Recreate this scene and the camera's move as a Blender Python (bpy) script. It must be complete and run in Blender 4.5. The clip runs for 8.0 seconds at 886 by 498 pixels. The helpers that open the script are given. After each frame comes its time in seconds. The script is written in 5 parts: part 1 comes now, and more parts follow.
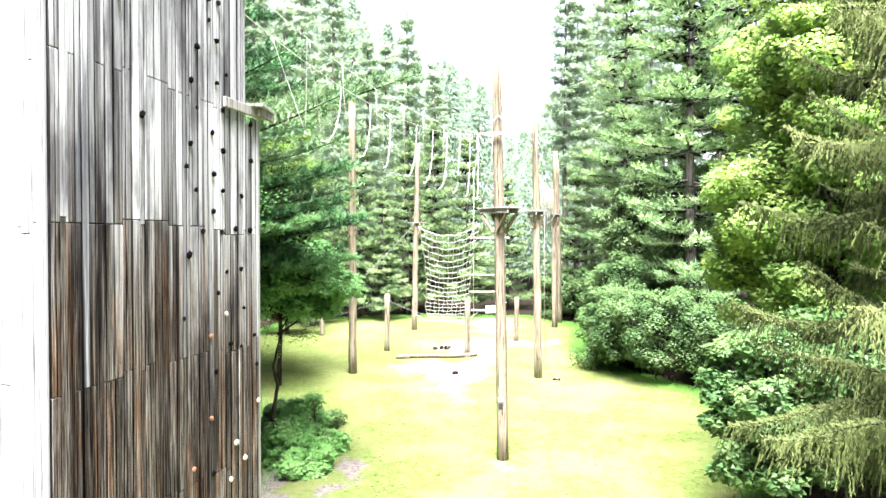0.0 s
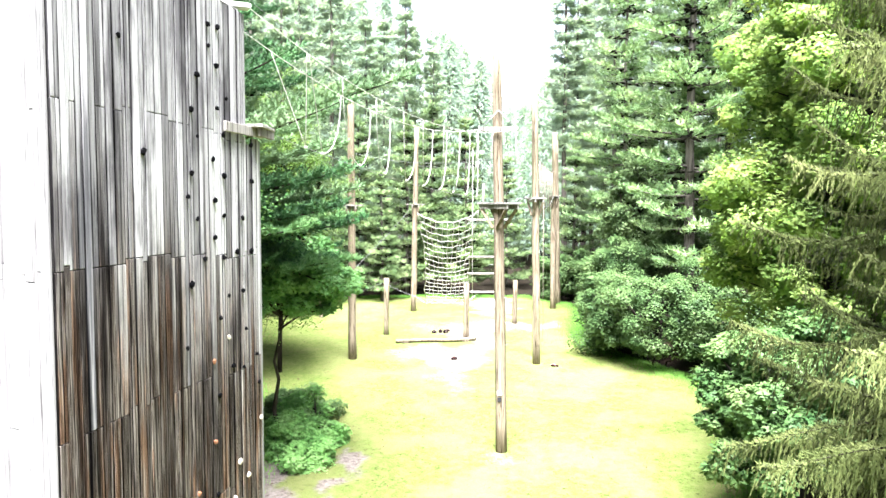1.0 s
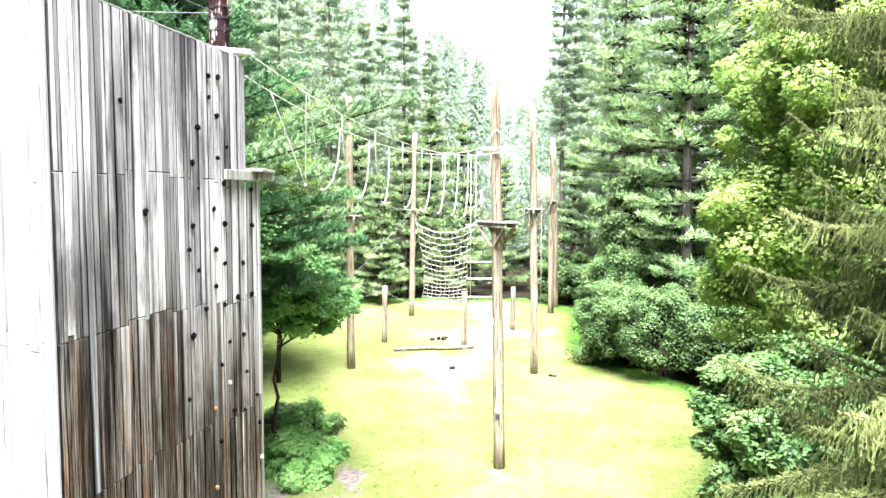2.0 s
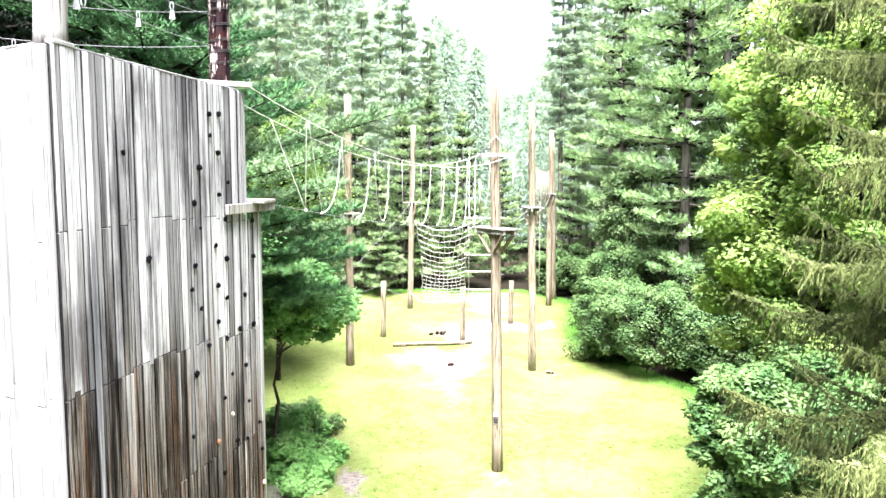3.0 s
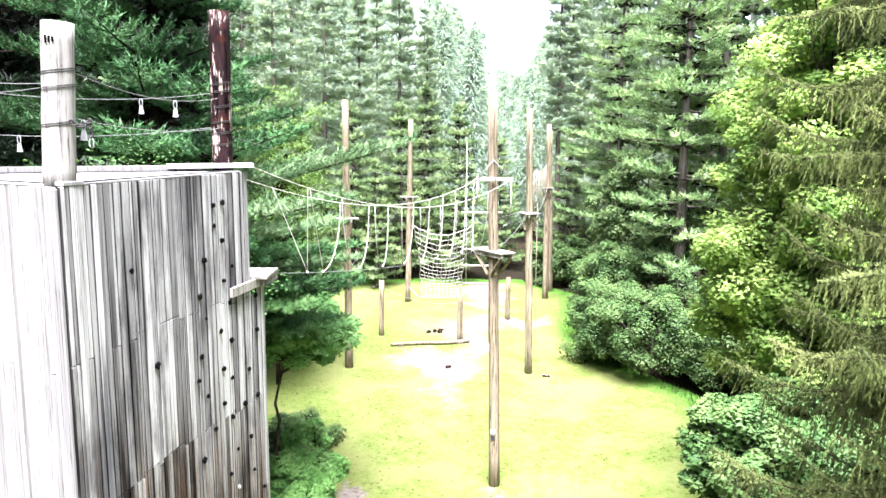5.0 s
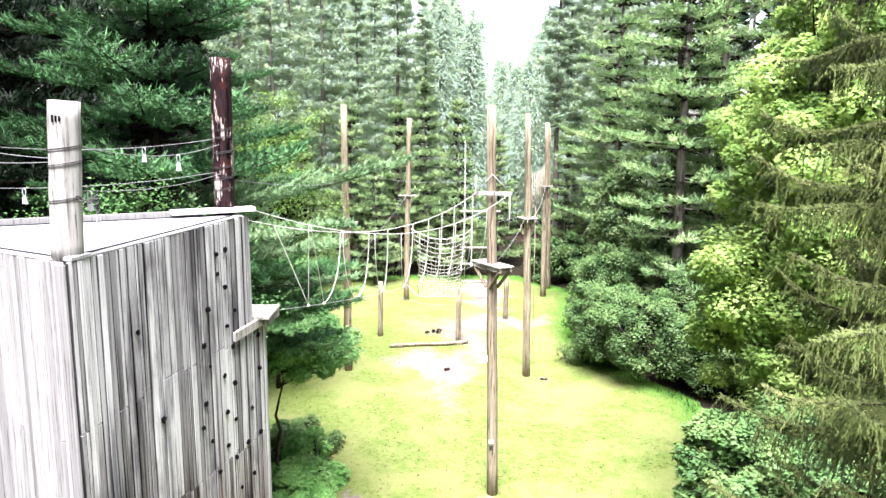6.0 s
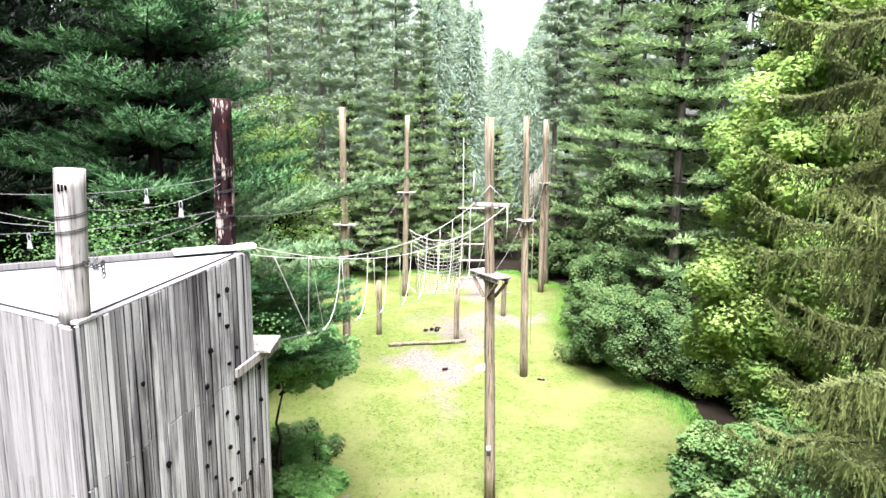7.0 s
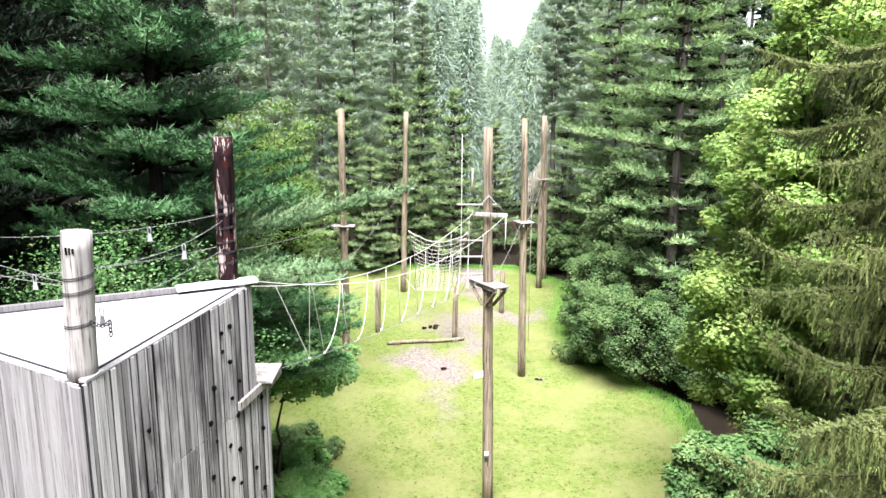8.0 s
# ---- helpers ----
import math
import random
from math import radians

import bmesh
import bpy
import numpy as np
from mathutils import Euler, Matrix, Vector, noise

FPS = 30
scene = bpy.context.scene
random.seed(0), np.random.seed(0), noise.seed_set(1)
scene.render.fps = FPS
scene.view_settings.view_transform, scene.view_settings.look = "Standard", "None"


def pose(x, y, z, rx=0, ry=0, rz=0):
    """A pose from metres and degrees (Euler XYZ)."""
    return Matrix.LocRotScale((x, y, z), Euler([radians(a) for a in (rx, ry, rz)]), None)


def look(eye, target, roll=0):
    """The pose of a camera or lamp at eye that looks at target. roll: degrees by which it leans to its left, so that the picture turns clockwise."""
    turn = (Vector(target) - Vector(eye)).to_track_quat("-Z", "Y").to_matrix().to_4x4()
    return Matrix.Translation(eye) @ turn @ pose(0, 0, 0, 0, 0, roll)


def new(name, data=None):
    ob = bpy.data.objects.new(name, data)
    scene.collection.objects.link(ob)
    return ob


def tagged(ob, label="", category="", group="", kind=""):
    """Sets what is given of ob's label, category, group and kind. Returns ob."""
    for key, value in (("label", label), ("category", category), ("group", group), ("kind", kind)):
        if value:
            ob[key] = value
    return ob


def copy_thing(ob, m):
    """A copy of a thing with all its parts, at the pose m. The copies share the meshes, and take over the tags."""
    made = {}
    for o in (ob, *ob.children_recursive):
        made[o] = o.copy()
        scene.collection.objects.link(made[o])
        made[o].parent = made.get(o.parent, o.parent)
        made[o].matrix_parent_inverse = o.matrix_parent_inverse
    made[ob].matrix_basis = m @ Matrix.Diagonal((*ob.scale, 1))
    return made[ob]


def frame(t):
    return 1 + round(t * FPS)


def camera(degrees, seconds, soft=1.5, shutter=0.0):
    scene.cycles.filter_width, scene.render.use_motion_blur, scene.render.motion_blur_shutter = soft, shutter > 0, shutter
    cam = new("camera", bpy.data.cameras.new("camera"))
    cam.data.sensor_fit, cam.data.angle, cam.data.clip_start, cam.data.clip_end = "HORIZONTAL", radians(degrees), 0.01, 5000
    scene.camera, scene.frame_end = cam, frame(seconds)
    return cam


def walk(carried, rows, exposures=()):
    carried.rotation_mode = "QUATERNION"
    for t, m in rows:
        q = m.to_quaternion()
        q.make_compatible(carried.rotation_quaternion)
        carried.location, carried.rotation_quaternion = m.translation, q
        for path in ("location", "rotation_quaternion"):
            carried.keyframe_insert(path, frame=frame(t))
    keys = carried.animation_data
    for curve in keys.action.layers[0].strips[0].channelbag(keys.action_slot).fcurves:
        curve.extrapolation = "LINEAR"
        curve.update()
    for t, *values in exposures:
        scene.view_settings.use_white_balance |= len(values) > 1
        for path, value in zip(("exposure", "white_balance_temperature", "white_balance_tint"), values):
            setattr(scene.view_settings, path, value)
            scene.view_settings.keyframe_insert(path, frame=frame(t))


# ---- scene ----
cam = camera(62.1, 8.0)
METRES, EYE, TILT, LEAN, TURN = 6.0, 6.1, -1.0, 0.0, 0.0
ROWS = [
    (0.0, 0.010, 0.0, 0.0, -0.0, 0.0, 0.0),
    (0.5, 0.0068, -0.0022, 0.0601, -0.06, -1.6, -0.02),
    (1.0, 0.0044, -0.0054, 0.1194, -0.13, -2.42, -0.05),
    (1.5, 0.0034, -0.0102, 0.1781, -0.21, -2.58, -0.05),
    (3.0, -0.0028, -0.0215, 0.3563, -0.45, -4.55, -0.11),
    (3.5, -0.0051, -0.025, 0.4151, -0.51, -5.27, -0.11),
    (4.0, -0.0073, -0.0264, 0.478, -0.58, -5.91, -0.12),
    (4.5, -0.0092, -0.0273, 0.5437, -0.64, -6.52, -0.16),
    (6.0, -0.0156, -0.0344, 0.7486, -0.86, -8.37, -0.2),
    (6.5, -0.0166, -0.0387, 0.8129, -0.93, -9.0, -0.2),
    (7.0, -0.0159, -0.0422, 0.8757, -0.99, -9.67, -0.24),
    (7.5, -0.0162, -0.0443, 0.9379, -1.05, -10.3, -0.26),
    (8.0, -0.0183, -0.0453, 0.9985, -1.11, -10.96, -0.3),
]
walk(cam, [(t, pose(0, 0, EYE, TILT, LEAN, TURN) @ pose(METRES * x, METRES * y, METRES * z, 90 + pitch, roll, yaw)) for t, x, y, z, yaw, pitch, roll in ROWS],
     exposures=((0.0, 3.3, 6300, 13), (3.0, 3.26, 6300, 14), (4.5, 3.08, 6300, 15), (6.0, 2.74, 6350, 16), (8.0, 2.24, 6400, 17)))

# ---------------------------------------------------------------- world, sun, exposure
world = bpy.data.worlds.new("overcast_sky")
scene.world = world
world.use_nodes = True
wn, wl = world.node_tree.nodes, world.node_tree.links
sky = wn.new("ShaderNodeTexSky")
sky.sky_type = "NISHITA"
sky.sun_disc = False
sky.sun_elevation, sky.sun_rotation = radians(67), radians(187)
sky.air_density, sky.dust_density, sky.ozone_density = 1.0, 3.0, 1.0
grey = wn.new("ShaderNodeHueSaturation")          # cloud veil: the sky's own light with little colour
grey.inputs["Saturation"].default_value = 0.5
wl.new(sky.outputs[0], grey.inputs["Color"])
# low haze all round the horizon, brighter than the clouds overhead
place = wn.new("ShaderNodeTexCoord")
height = wn.new("ShaderNodeSeparateXYZ")
wl.new(place.outputs["Generated"], height.inputs[0])
haze = wn.new("ShaderNodeMapRange")
haze.inputs["From Min"].default_value, haze.inputs["From Max"].default_value = 0.0, 0.5
haze.inputs["To Min"].default_value, haze.inputs["To Max"].default_value = 3.2, 1.0
wl.new(height.outputs["Z"], haze.inputs["Value"])
veil = wn.new("ShaderNodeVectorMath")
veil.operation = "SCALE"
wl.new(grey.outputs[0], veil.inputs[0])
wl.new(haze.outputs["Result"], veil.inputs["Scale"])
wl.new(veil.outputs[0], wn["Background"].inputs["Color"])
wn["Background"].inputs["Strength"].default_value = 0.042

sun_data = bpy.data.lights.new("sun", "SUN")
sun_data.energy, sun_data.angle, sun_data.color = 5.0, radians(42), (1.0, 1.0, 1.0)
sun = new("sun", sun_data)
sun.matrix_world = look((-2, -2, 40), (0, 15, 0))


# ---------------------------------------------------------------- material helpers
def material(name):
    m = bpy.data.materials.new(name)
    m.use_nodes = True
    t = m.node_tree
    return m, t.nodes, t.links, t.nodes["Principled BSDF"]


def ramp(nodes, links, source, stops):
    r = nodes.new("ShaderNodeValToRGB")
    while len(r.color_ramp.elements) < len(stops):
        r.color_ramp.elements.new(0.5)
    for e, (p, c) in zip(r.color_ramp.elements, stops):
        e.position, e.color = p, (*c, 1)
    links.new(source, r.inputs[0])
    return r.outputs[0]


def noise_tex(nodes, links, scale, detail=4, coords=None, rough=0.55):
    n = nodes.new("ShaderNodeTexNoise")
    n.inputs["Scale"].default_value, n.inputs["Detail"].default_value = scale, detail
    n.inputs["Roughness"].default_value = rough
    if coords:
        links.new(coords, n.inputs["Vector"])
    return n.outputs[0]


def mix(nodes, links, fac, a, b, mode="MIX"):
    m = nodes.new("ShaderNodeMix")
    m.data_type, m.blend_type = "RGBA", mode
    for sock, v in ((m.inputs[0], fac), (m.inputs[6], a), (m.inputs[7], b)):
        if isinstance(v, (int, float)):
            sock.default_value = v
        elif isinstance(v, tuple):
            sock.default_value = (*v, 1)
        else:
            links.new(v, sock)
    return m.outputs[2]


def bump(nodes, links, bsdf, height, strength, distance=0.01):
    b = nodes.new("ShaderNodeBump")
    b.inputs["Strength"].default_value, b.inputs["Distance"].default_value = strength, distance
    links.new(height, b.inputs["Height"])
    links.new(b.outputs[0], bsdf.inputs["Normal"])


def coords_of(nodes, links, scale=(1, 1, 1), kind="Object"):
    c = nodes.new("ShaderNodeTexCoord")
    mp = nodes.new("ShaderNodeMapping")
    mp.inputs["Scale"].default_value = scale
    links.new(c.outputs[kind], mp.inputs[0])
    return mp.outputs[0]


def foliage(name, dark, mid, light, see_through=0.35, gloss=0.42, lay=0.66, own=0.3):
    """Leaves or needles: drifts of colour a metre wide and a little shade of each leaf's own; light passes through.
    lay: how far a spray of leaves shades as one form rather than leaf by leaf."""
    m, n, l, b = material(name)
    geo = n.new("ShaderNodeNewGeometry")
    leaf = ramp(n, l, geo.outputs["Random Per Island"], [(0.0, dark), (0.5, mid), (1.0, light)])
    tone = ramp(n, l, noise_tex(n, l, 1.1, 5, geo.outputs["Position"], 0.6), [(0.32, dark), (0.5, mid), (0.68, light)])
    col = mix(n, l, own, tone, leaf)
    l.new(col, b.inputs["Base Color"])
    b.inputs["Roughness"].default_value = gloss
    b.inputs["Specular IOR Level"].default_value = 0.1
    spray = n.new("ShaderNodeAttribute")
    spray.attribute_name = "spray"
    turn = n.new("ShaderNodeVectorTransform")
    turn.vector_type, turn.convert_from, turn.convert_to = "NORMAL", "OBJECT", "WORLD"
    l.new(spray.outputs["Vector"], turn.inputs[0])
    keep = n.new("ShaderNodeVectorMath")
    keep.operation = "SCALE"
    keep.inputs["Scale"].default_value = 1.0 - lay
    l.new(geo.outputs["Normal"], keep.inputs[0])
    whole = n.new("ShaderNodeVectorMath")
    whole.operation = "SCALE"
    whole.inputs["Scale"].default_value = lay
    l.new(turn.outputs[0], whole.inputs[0])
    both = n.new("ShaderNodeVectorMath")
    l.new(keep.outputs[0], both.inputs[0])
    l.new(whole.outputs[0], both.inputs[1])
    nor = n.new("ShaderNodeVectorMath")
    nor.operation = "NORMALIZE"
    l.new(both.outputs[0], nor.inputs[0])
    l.new(nor.outputs[0], b.inputs["Normal"])
    tr = n.new("ShaderNodeBsdfTranslucent")
    l.new(mix(n, l, 1.0, col, (1.0, 1.0, 0.55), "MULTIPLY"), tr.inputs["Color"])
    ms = n.new("ShaderNodeMixShader")
    ms.inputs[0].default_value = see_through
    l.new(b.outputs[0], ms.inputs[1])
    l.new(tr.outputs[0], ms.inputs[2])
    l.new(ms.outputs[0], n["Material Output"].inputs["Surface"])
    return m


def timber(name, pale, mid, dark, grain=26.0, rough=0.85, stain=None, amount=0.5, streak=0.55, peel=None, cracks=False):
    """Weathered wood with its grain along z; each piece takes its own shade."""
    m, n, l, b = material(name)
    geo = n.new("ShaderNodeNewGeometry")
    info = n.new("ShaderNodeObjectInfo")
    mp = n.new("ShaderNodeMapping")
    mp.inputs["Scale"].default_value = (grain, grain, 1.3)
    l.new(geo.outputs["Position"], mp.inputs[0])
    shift = n.new("ShaderNodeVectorMath")
    shift.operation = "MULTIPLY"
    l.new(info.outputs["Random"], shift.inputs[0])
    shift.inputs[1].default_value = (37, 53, 71)
    add = n.new("ShaderNodeVectorMath")
    l.new(mp.outputs[0], add.inputs[0])
    l.new(shift.outputs[0], add.inputs[1])
    fine = noise_tex(n, l, 1.0, 8, add.outputs[0], 0.72)
    col = ramp(n, l, fine, [(0.385, dark), (0.435, mid), (0.55, pale)])
    tone = ramp(n, l, info.outputs["Random"], [(0.0, (0.62, 0.6, 0.59)), (0.3, (0.82, 0.8, 0.79)), (0.6, (0.95, 0.93, 0.91)), (1.0, (1.08, 1.07, 1.05))])
    col = mix(n, l, 1.0, col, tone, "MULTIPLY")
    mp3 = n.new("ShaderNodeMapping")
    mp3.inputs["Scale"].default_value = (grain * 0.4, grain * 0.4, 0.5)
    l.new(geo.outputs["Position"], mp3.inputs[0])
    run = ramp(n, l, noise_tex(n, l, 1.0, 4, mp3.outputs[0], 0.65), [(0.38, (0.16, 0.155, 0.16)), (0.46, (0.66, 0.65, 0.65)), (0.54, (0.95, 0.95, 0.95)), (0.7, (1.1, 1.1, 1.1))])
    col = mix(n, l, streak, col, mix(n, l, 1.0, col, run, "MULTIPLY"))
    if cracks:
        # checks along the grain, and a dark joint line along the board's edge
        mp5 = n.new("ShaderNodeMapping")
        mp5.inputs["Scale"].default_value = (grain, grain, 1.1)
        l.new(geo.outputs["Position"], mp5.inputs[0])
        split = ramp(n, l, noise_tex(n, l, 1.0, 6, mp5.outputs[0], 0.66), [(0.37, (0.14, 0.13, 0.13)), (0.405, (1, 1, 1))])
        col = mix(n, l, 1.0, col, split, "MULTIPLY")
        own = n.new("ShaderNodeTexCoord")
        axes = n.new("ShaderNodeSeparateXYZ")
        l.new(own.outputs["Generated"], axes.inputs[0])
        wobble = n.new("ShaderNodeMath")
        wobble.operation = "MULTIPLY_ADD"
        l.new(fine, wobble.inputs[0])
        wobble.inputs[1].default_value = 0.16
        l.new(axes.outputs["X"], wobble.inputs[2])
        joint = ramp(n, l, wobble.outputs[0], [(0.095, (0.2, 0.19, 0.19)), (0.135, (1, 1, 1))])
        col = mix(n, l, 1.0, col, joint, "MULTIPLY")
    if stain:
        mp2 = n.new("ShaderNodeMapping")
        mp2.inputs["Scale"].default_value = (2.6, 2.6, 0.33)
        l.new(geo.outputs["Position"], mp2.inputs[0])
        big = noise_tex(n, l, 1.0, 4, mp2.outputs[0], 0.6)
        mask = ramp(n, l, big, [(0.46, (0, 0, 0)), (0.64, (amount,) * 3)])
        col = mix(n, l, mask, col, mix(n, l, 1.0, col, stain, "MULTIPLY"))
    if peel:
        mp4 = n.new("ShaderNodeMapping")
        mp4.inputs["Scale"].default_value = (7, 7, 2.2)
        l.new(geo.outputs["Position"], mp4.inputs[0])
        flake = n.new("ShaderNodeMapping")
        flake.inputs["Scale"].default_value = (34, 34, 4.5)
        l.new(geo.outputs["Position"], flake.inputs[0])
        scraps = noise_tex(n, l, 1.0, 6, flake.outputs[0], 0.7)
        red = ramp(n, l, noise_tex(n, l, 4.2, 5, geo.outputs["Position"], 0.65), [(0.53, (0, 0, 0)), (0.63, (0.8, 0.8, 0.8))])
        col = mix(n, l, red, col, mix(n, l, scraps, (0.008, 0.003, 0.003), (0.07, 0.022, 0.016)))
        area = mix(n, l, 0.5, noise_tex(n, l, 1.0, 4, mp4.outputs[0], 0.6), scraps)
        col = mix(n, l, ramp(n, l, area, [(0.55, (0, 0, 0)), (0.57, (1, 1, 1))]), col, peel)
    l.new(col, b.inputs["Base Color"])
    b.inputs["Roughness"].default_value = rough
    b.inputs["Specular IOR Level"].default_value = 0.03
    bump(n, l, b, fine, 0.6, 0.006)
    return m


def plain(name, colour, rough=0.6, metal=0.0, vary=0.25, scale=18.0):
    m, n, l, b = material(name)
    v = noise_tex(n, l, scale, 4, coords_of(n, l))
    lo = tuple(c * (1 - vary) for c in colour)
    hi = tuple(min(1, c * (1 + vary)) for c in colour)
    l.new(ramp(n, l, v, [(0.35, lo), (0.65, hi)]), b.inputs["Base Color"])
    b.inputs["Roughness"].default_value, b.inputs["Metallic"].default_value = rough, metal
    b.inputs["Specular IOR Level"].default_value = 0.03
    bump(n, l, b, v, 0.25, 0.004)
    return m


def facing(name, rise):
    """Boards of the climbing face: silver where sun and rain bleach them, brown below, with black runs, checks and dark
    joint lines.
    rise: how much higher the bleaching has got on these boards, in metres."""
    m, n, l, b = material(name)
    geo = n.new("ShaderNodeNewGeometry")
    own = n.new("ShaderNodeObjectInfo").outputs["Random"]
    shift = n.new("ShaderNodeVectorMath")
    shift.operation = "MULTIPLY"
    l.new(own, shift.inputs[0])
    shift.inputs[1].default_value = (37, 53, 71)

    def grain(across, up, detail, rough, per_board=True):
        mp = n.new("ShaderNodeMapping")
        mp.inputs["Scale"].default_value = (across, across, up)
        l.new(geo.outputs["Position"], mp.inputs[0])
        if not per_board:
            return noise_tex(n, l, 1.0, detail, mp.outputs[0], rough)
        add = n.new("ShaderNodeVectorMath")
        l.new(mp.outputs[0], add.inputs[0])
        l.new(shift.outputs[0], add.inputs[1])
        return noise_tex(n, l, 1.0, detail, add.outputs[0], rough)

    def sum_of(x, weight, y):
        k = n.new("ShaderNodeMath")
        k.operation = "MULTIPLY_ADD"
        l.new(x, k.inputs[0])
        k.inputs[1].default_value = weight
        if isinstance(y, (int, float)):
            k.inputs[2].default_value = y
        else:
            l.new(y, k.inputs[2])
        return k.outputs[0]

    fine, band = grain(150, 1.7, 5, 0.66), grain(40, 0.6, 6, 0.7)
    lines = sum_of(fine, 0.6, sum_of(band, 0.4, 0.0))
    silver = ramp(n, l, lines, [(0.37, (0.06, 0.057, 0.062)), (0.41, (0.27, 0.266, 0.27)), (0.455, (0.46, 0.454, 0.458)), (0.54, (0.6, 0.594, 0.596))])
    brown = ramp(n, l, lines, [(0.41, (0.005, 0.004, 0.004)), (0.455, (0.034, 0.025, 0.021)), (0.505, (0.1, 0.08, 0.066)), (0.565, (0.36, 0.325, 0.29))])
    warm = ramp(n, l, grain(4.0, 0.55, 4, 0.6), [(0.5, (0, 0, 0)), (0.6, (0.95, 0.95, 0.95))])
    brown = mix(n, l, warm, brown, mix(n, l, 1.0, brown, (1.0, 0.7, 0.52), "MULTIPLY"))
    high = n.new("ShaderNodeSeparateXYZ")
    l.new(geo.outputs["Position"], high.inputs[0])
    level = sum_of(own, 1.15, sum_of(grain(2.2, 0.7, 4, 0.6), 2.6, sum_of(high.outputs["Y"], 0.45, sum_of(high.outputs["Z"], 1.0, rise - 5.75))))
    zone = n.new("ShaderNodeMapRange")
    zone.interpolation_type = "SMOOTHSTEP"
    zone.inputs["From Min"].default_value, zone.inputs["From Max"].default_value = 4.4, 7.9
    l.new(level, zone.inputs["Value"])
    col = mix(n, l, zone.outputs["Result"], brown, silver)
    tone = ramp(n, l, own, [(0.0, (0.42, 0.41, 0.415)), (0.22, (0.72, 0.71, 0.71)), (0.55, (0.92, 0.91, 0.91)), (0.85, (1.0, 0.99, 0.99)), (1.0, (1.12, 1.11, 1.1))])
    col = mix(n, l, 1.0, col, tone, "MULTIPLY")
    runs = ramp(n, l, grain(16, 0.3, 5, 0.66, False), [(0.36, (0.12, 0.115, 0.125)), (0.42, (0.6, 0.59, 0.6)), (0.47, (1, 1, 1))])
    col = mix(n, l, 0.8, col, mix(n, l, 1.0, col, runs, "MULTIPLY"))
    damp = ramp(n, l, grain(1.5, 0.42, 5, 0.62, False), [(0.37, (0.38, 0.37, 0.385)), (0.48, (1, 1, 1))])
    col = mix(n, l, 1.0, col, damp, "MULTIPLY")
    # a broad black water stain runs down the boards next to the corner
    along_face = n.new("ShaderNodeVectorMath")
    along_face.operation = "DOT_PRODUCT"
    l.new(geo.outputs["Position"], along_face.inputs[0])
    along_face.inputs[1].default_value = (0.189, 0.982, 0.0)
    off = n.new("ShaderNodeMath")
    off.operation = "ABSOLUTE"
    l.new(sum_of(along_face.outputs["Value"], 1.0, -6.07), off.inputs[0])
    fade = n.new("ShaderNodeMapRange")
    fade.inputs["From Min"].default_value, fade.inputs["From Max"].default_value, fade.inputs["To Max"].default_value = 6.9, 8.5, 0.45
    l.new(high.outputs["Z"], fade.inputs["Value"])
    reach = sum_of(grain(16, 0.45, 5, 0.66, False), 0.9, sum_of(off.outputs[0], 1.0, fade.outputs["Result"]))
    col = mix(n, l, 1.0, col, ramp(n, l, reach, [(0.5, (0.26, 0.26, 0.28)), (0.64, (0.68, 0.67, 0.69)), (0.76, (1, 1, 1))]), "MULTIPLY")
    axes = n.new("ShaderNodeSeparateXYZ")
    l.new(n.new("ShaderNodeTexCoord").outputs["Generated"], axes.inputs[0])
    joint = ramp(n, l, sum_of(band, 0.22, axes.outputs["X"]), [(0.13, (0.07, 0.066, 0.07)), (0.17, (0.85, 0.85, 0.85)), (0.26, (1, 1, 1))])
    col = mix(n, l, 1.0, col, joint, "MULTIPLY")
    l.new(col, b.inputs["Base Color"])
    b.inputs["Roughness"].default_value = 0.85
    b.inputs["Specular IOR Level"].default_value = 0.05
    bump(n, l, b, lines, 0.7, 0.008)
    return m


FACE_TOP, FACE_MID, FACE_LOW = facing("bleached_face_board", 3.2), facing("grey_face_board", 0.2), facing("brown_face_board", -0.1)
BOARD_PALE = timber("bleached_board", (0.315, 0.315, 0.317), (0.27, 0.269, 0.271), (0.12, 0.119, 0.12), 46, streak=0.24)
POLE = timber("pole_wood", (0.27, 0.231, 0.175), (0.18, 0.146, 0.104), (0.038, 0.027, 0.018), 30, stain=(0.5, 0.55, 0.4), amount=0.5)
POLE_PALE = timber("silvered_pole", (0.36, 0.35, 0.34), (0.28, 0.268, 0.258), (0.09, 0.082, 0.08), 26)
CREOSOTE = timber("creosoted_pole", (0.03, 0.017, 0.019), (0.009, 0.006, 0.007), (0.003, 0.002, 0.003), 17, 0.55, peel=(0.36, 0.29, 0.26))
DECK = timber("deck_board", (0.36, 0.345, 0.325), (0.28, 0.265, 0.245), (0.1, 0.09, 0.08), 30)
ROPE = plain("pale_rope", (0.56, 0.545, 0.5), 0.9, 0, 0.2, 60)
NET_ROPE = plain("bleached_net_rope", (0.44, 0.43, 0.4), 0.9, 0, 0.12, 60)
STICK = plain("tan_rope", (0.26, 0.23, 0.185), 0.9, 0, 0.25, 30)
STEEL = plain("steel_cable", (0.2, 0.2, 0.2), 0.55, 0.0, 0.25, 40)
WRAP = plain("dull_wire_rope", (0.05, 0.048, 0.048), 0.7, 0.0, 0.3, 40)
GALV = plain("galvanised_steel", (0.40, 0.41, 0.42), 0.5, 0.4, 0.2, 30)
HOLD_DARK = plain("dark_resin", (0.004, 0.004, 0.0045), 0.9, 0, 0.4, 30)
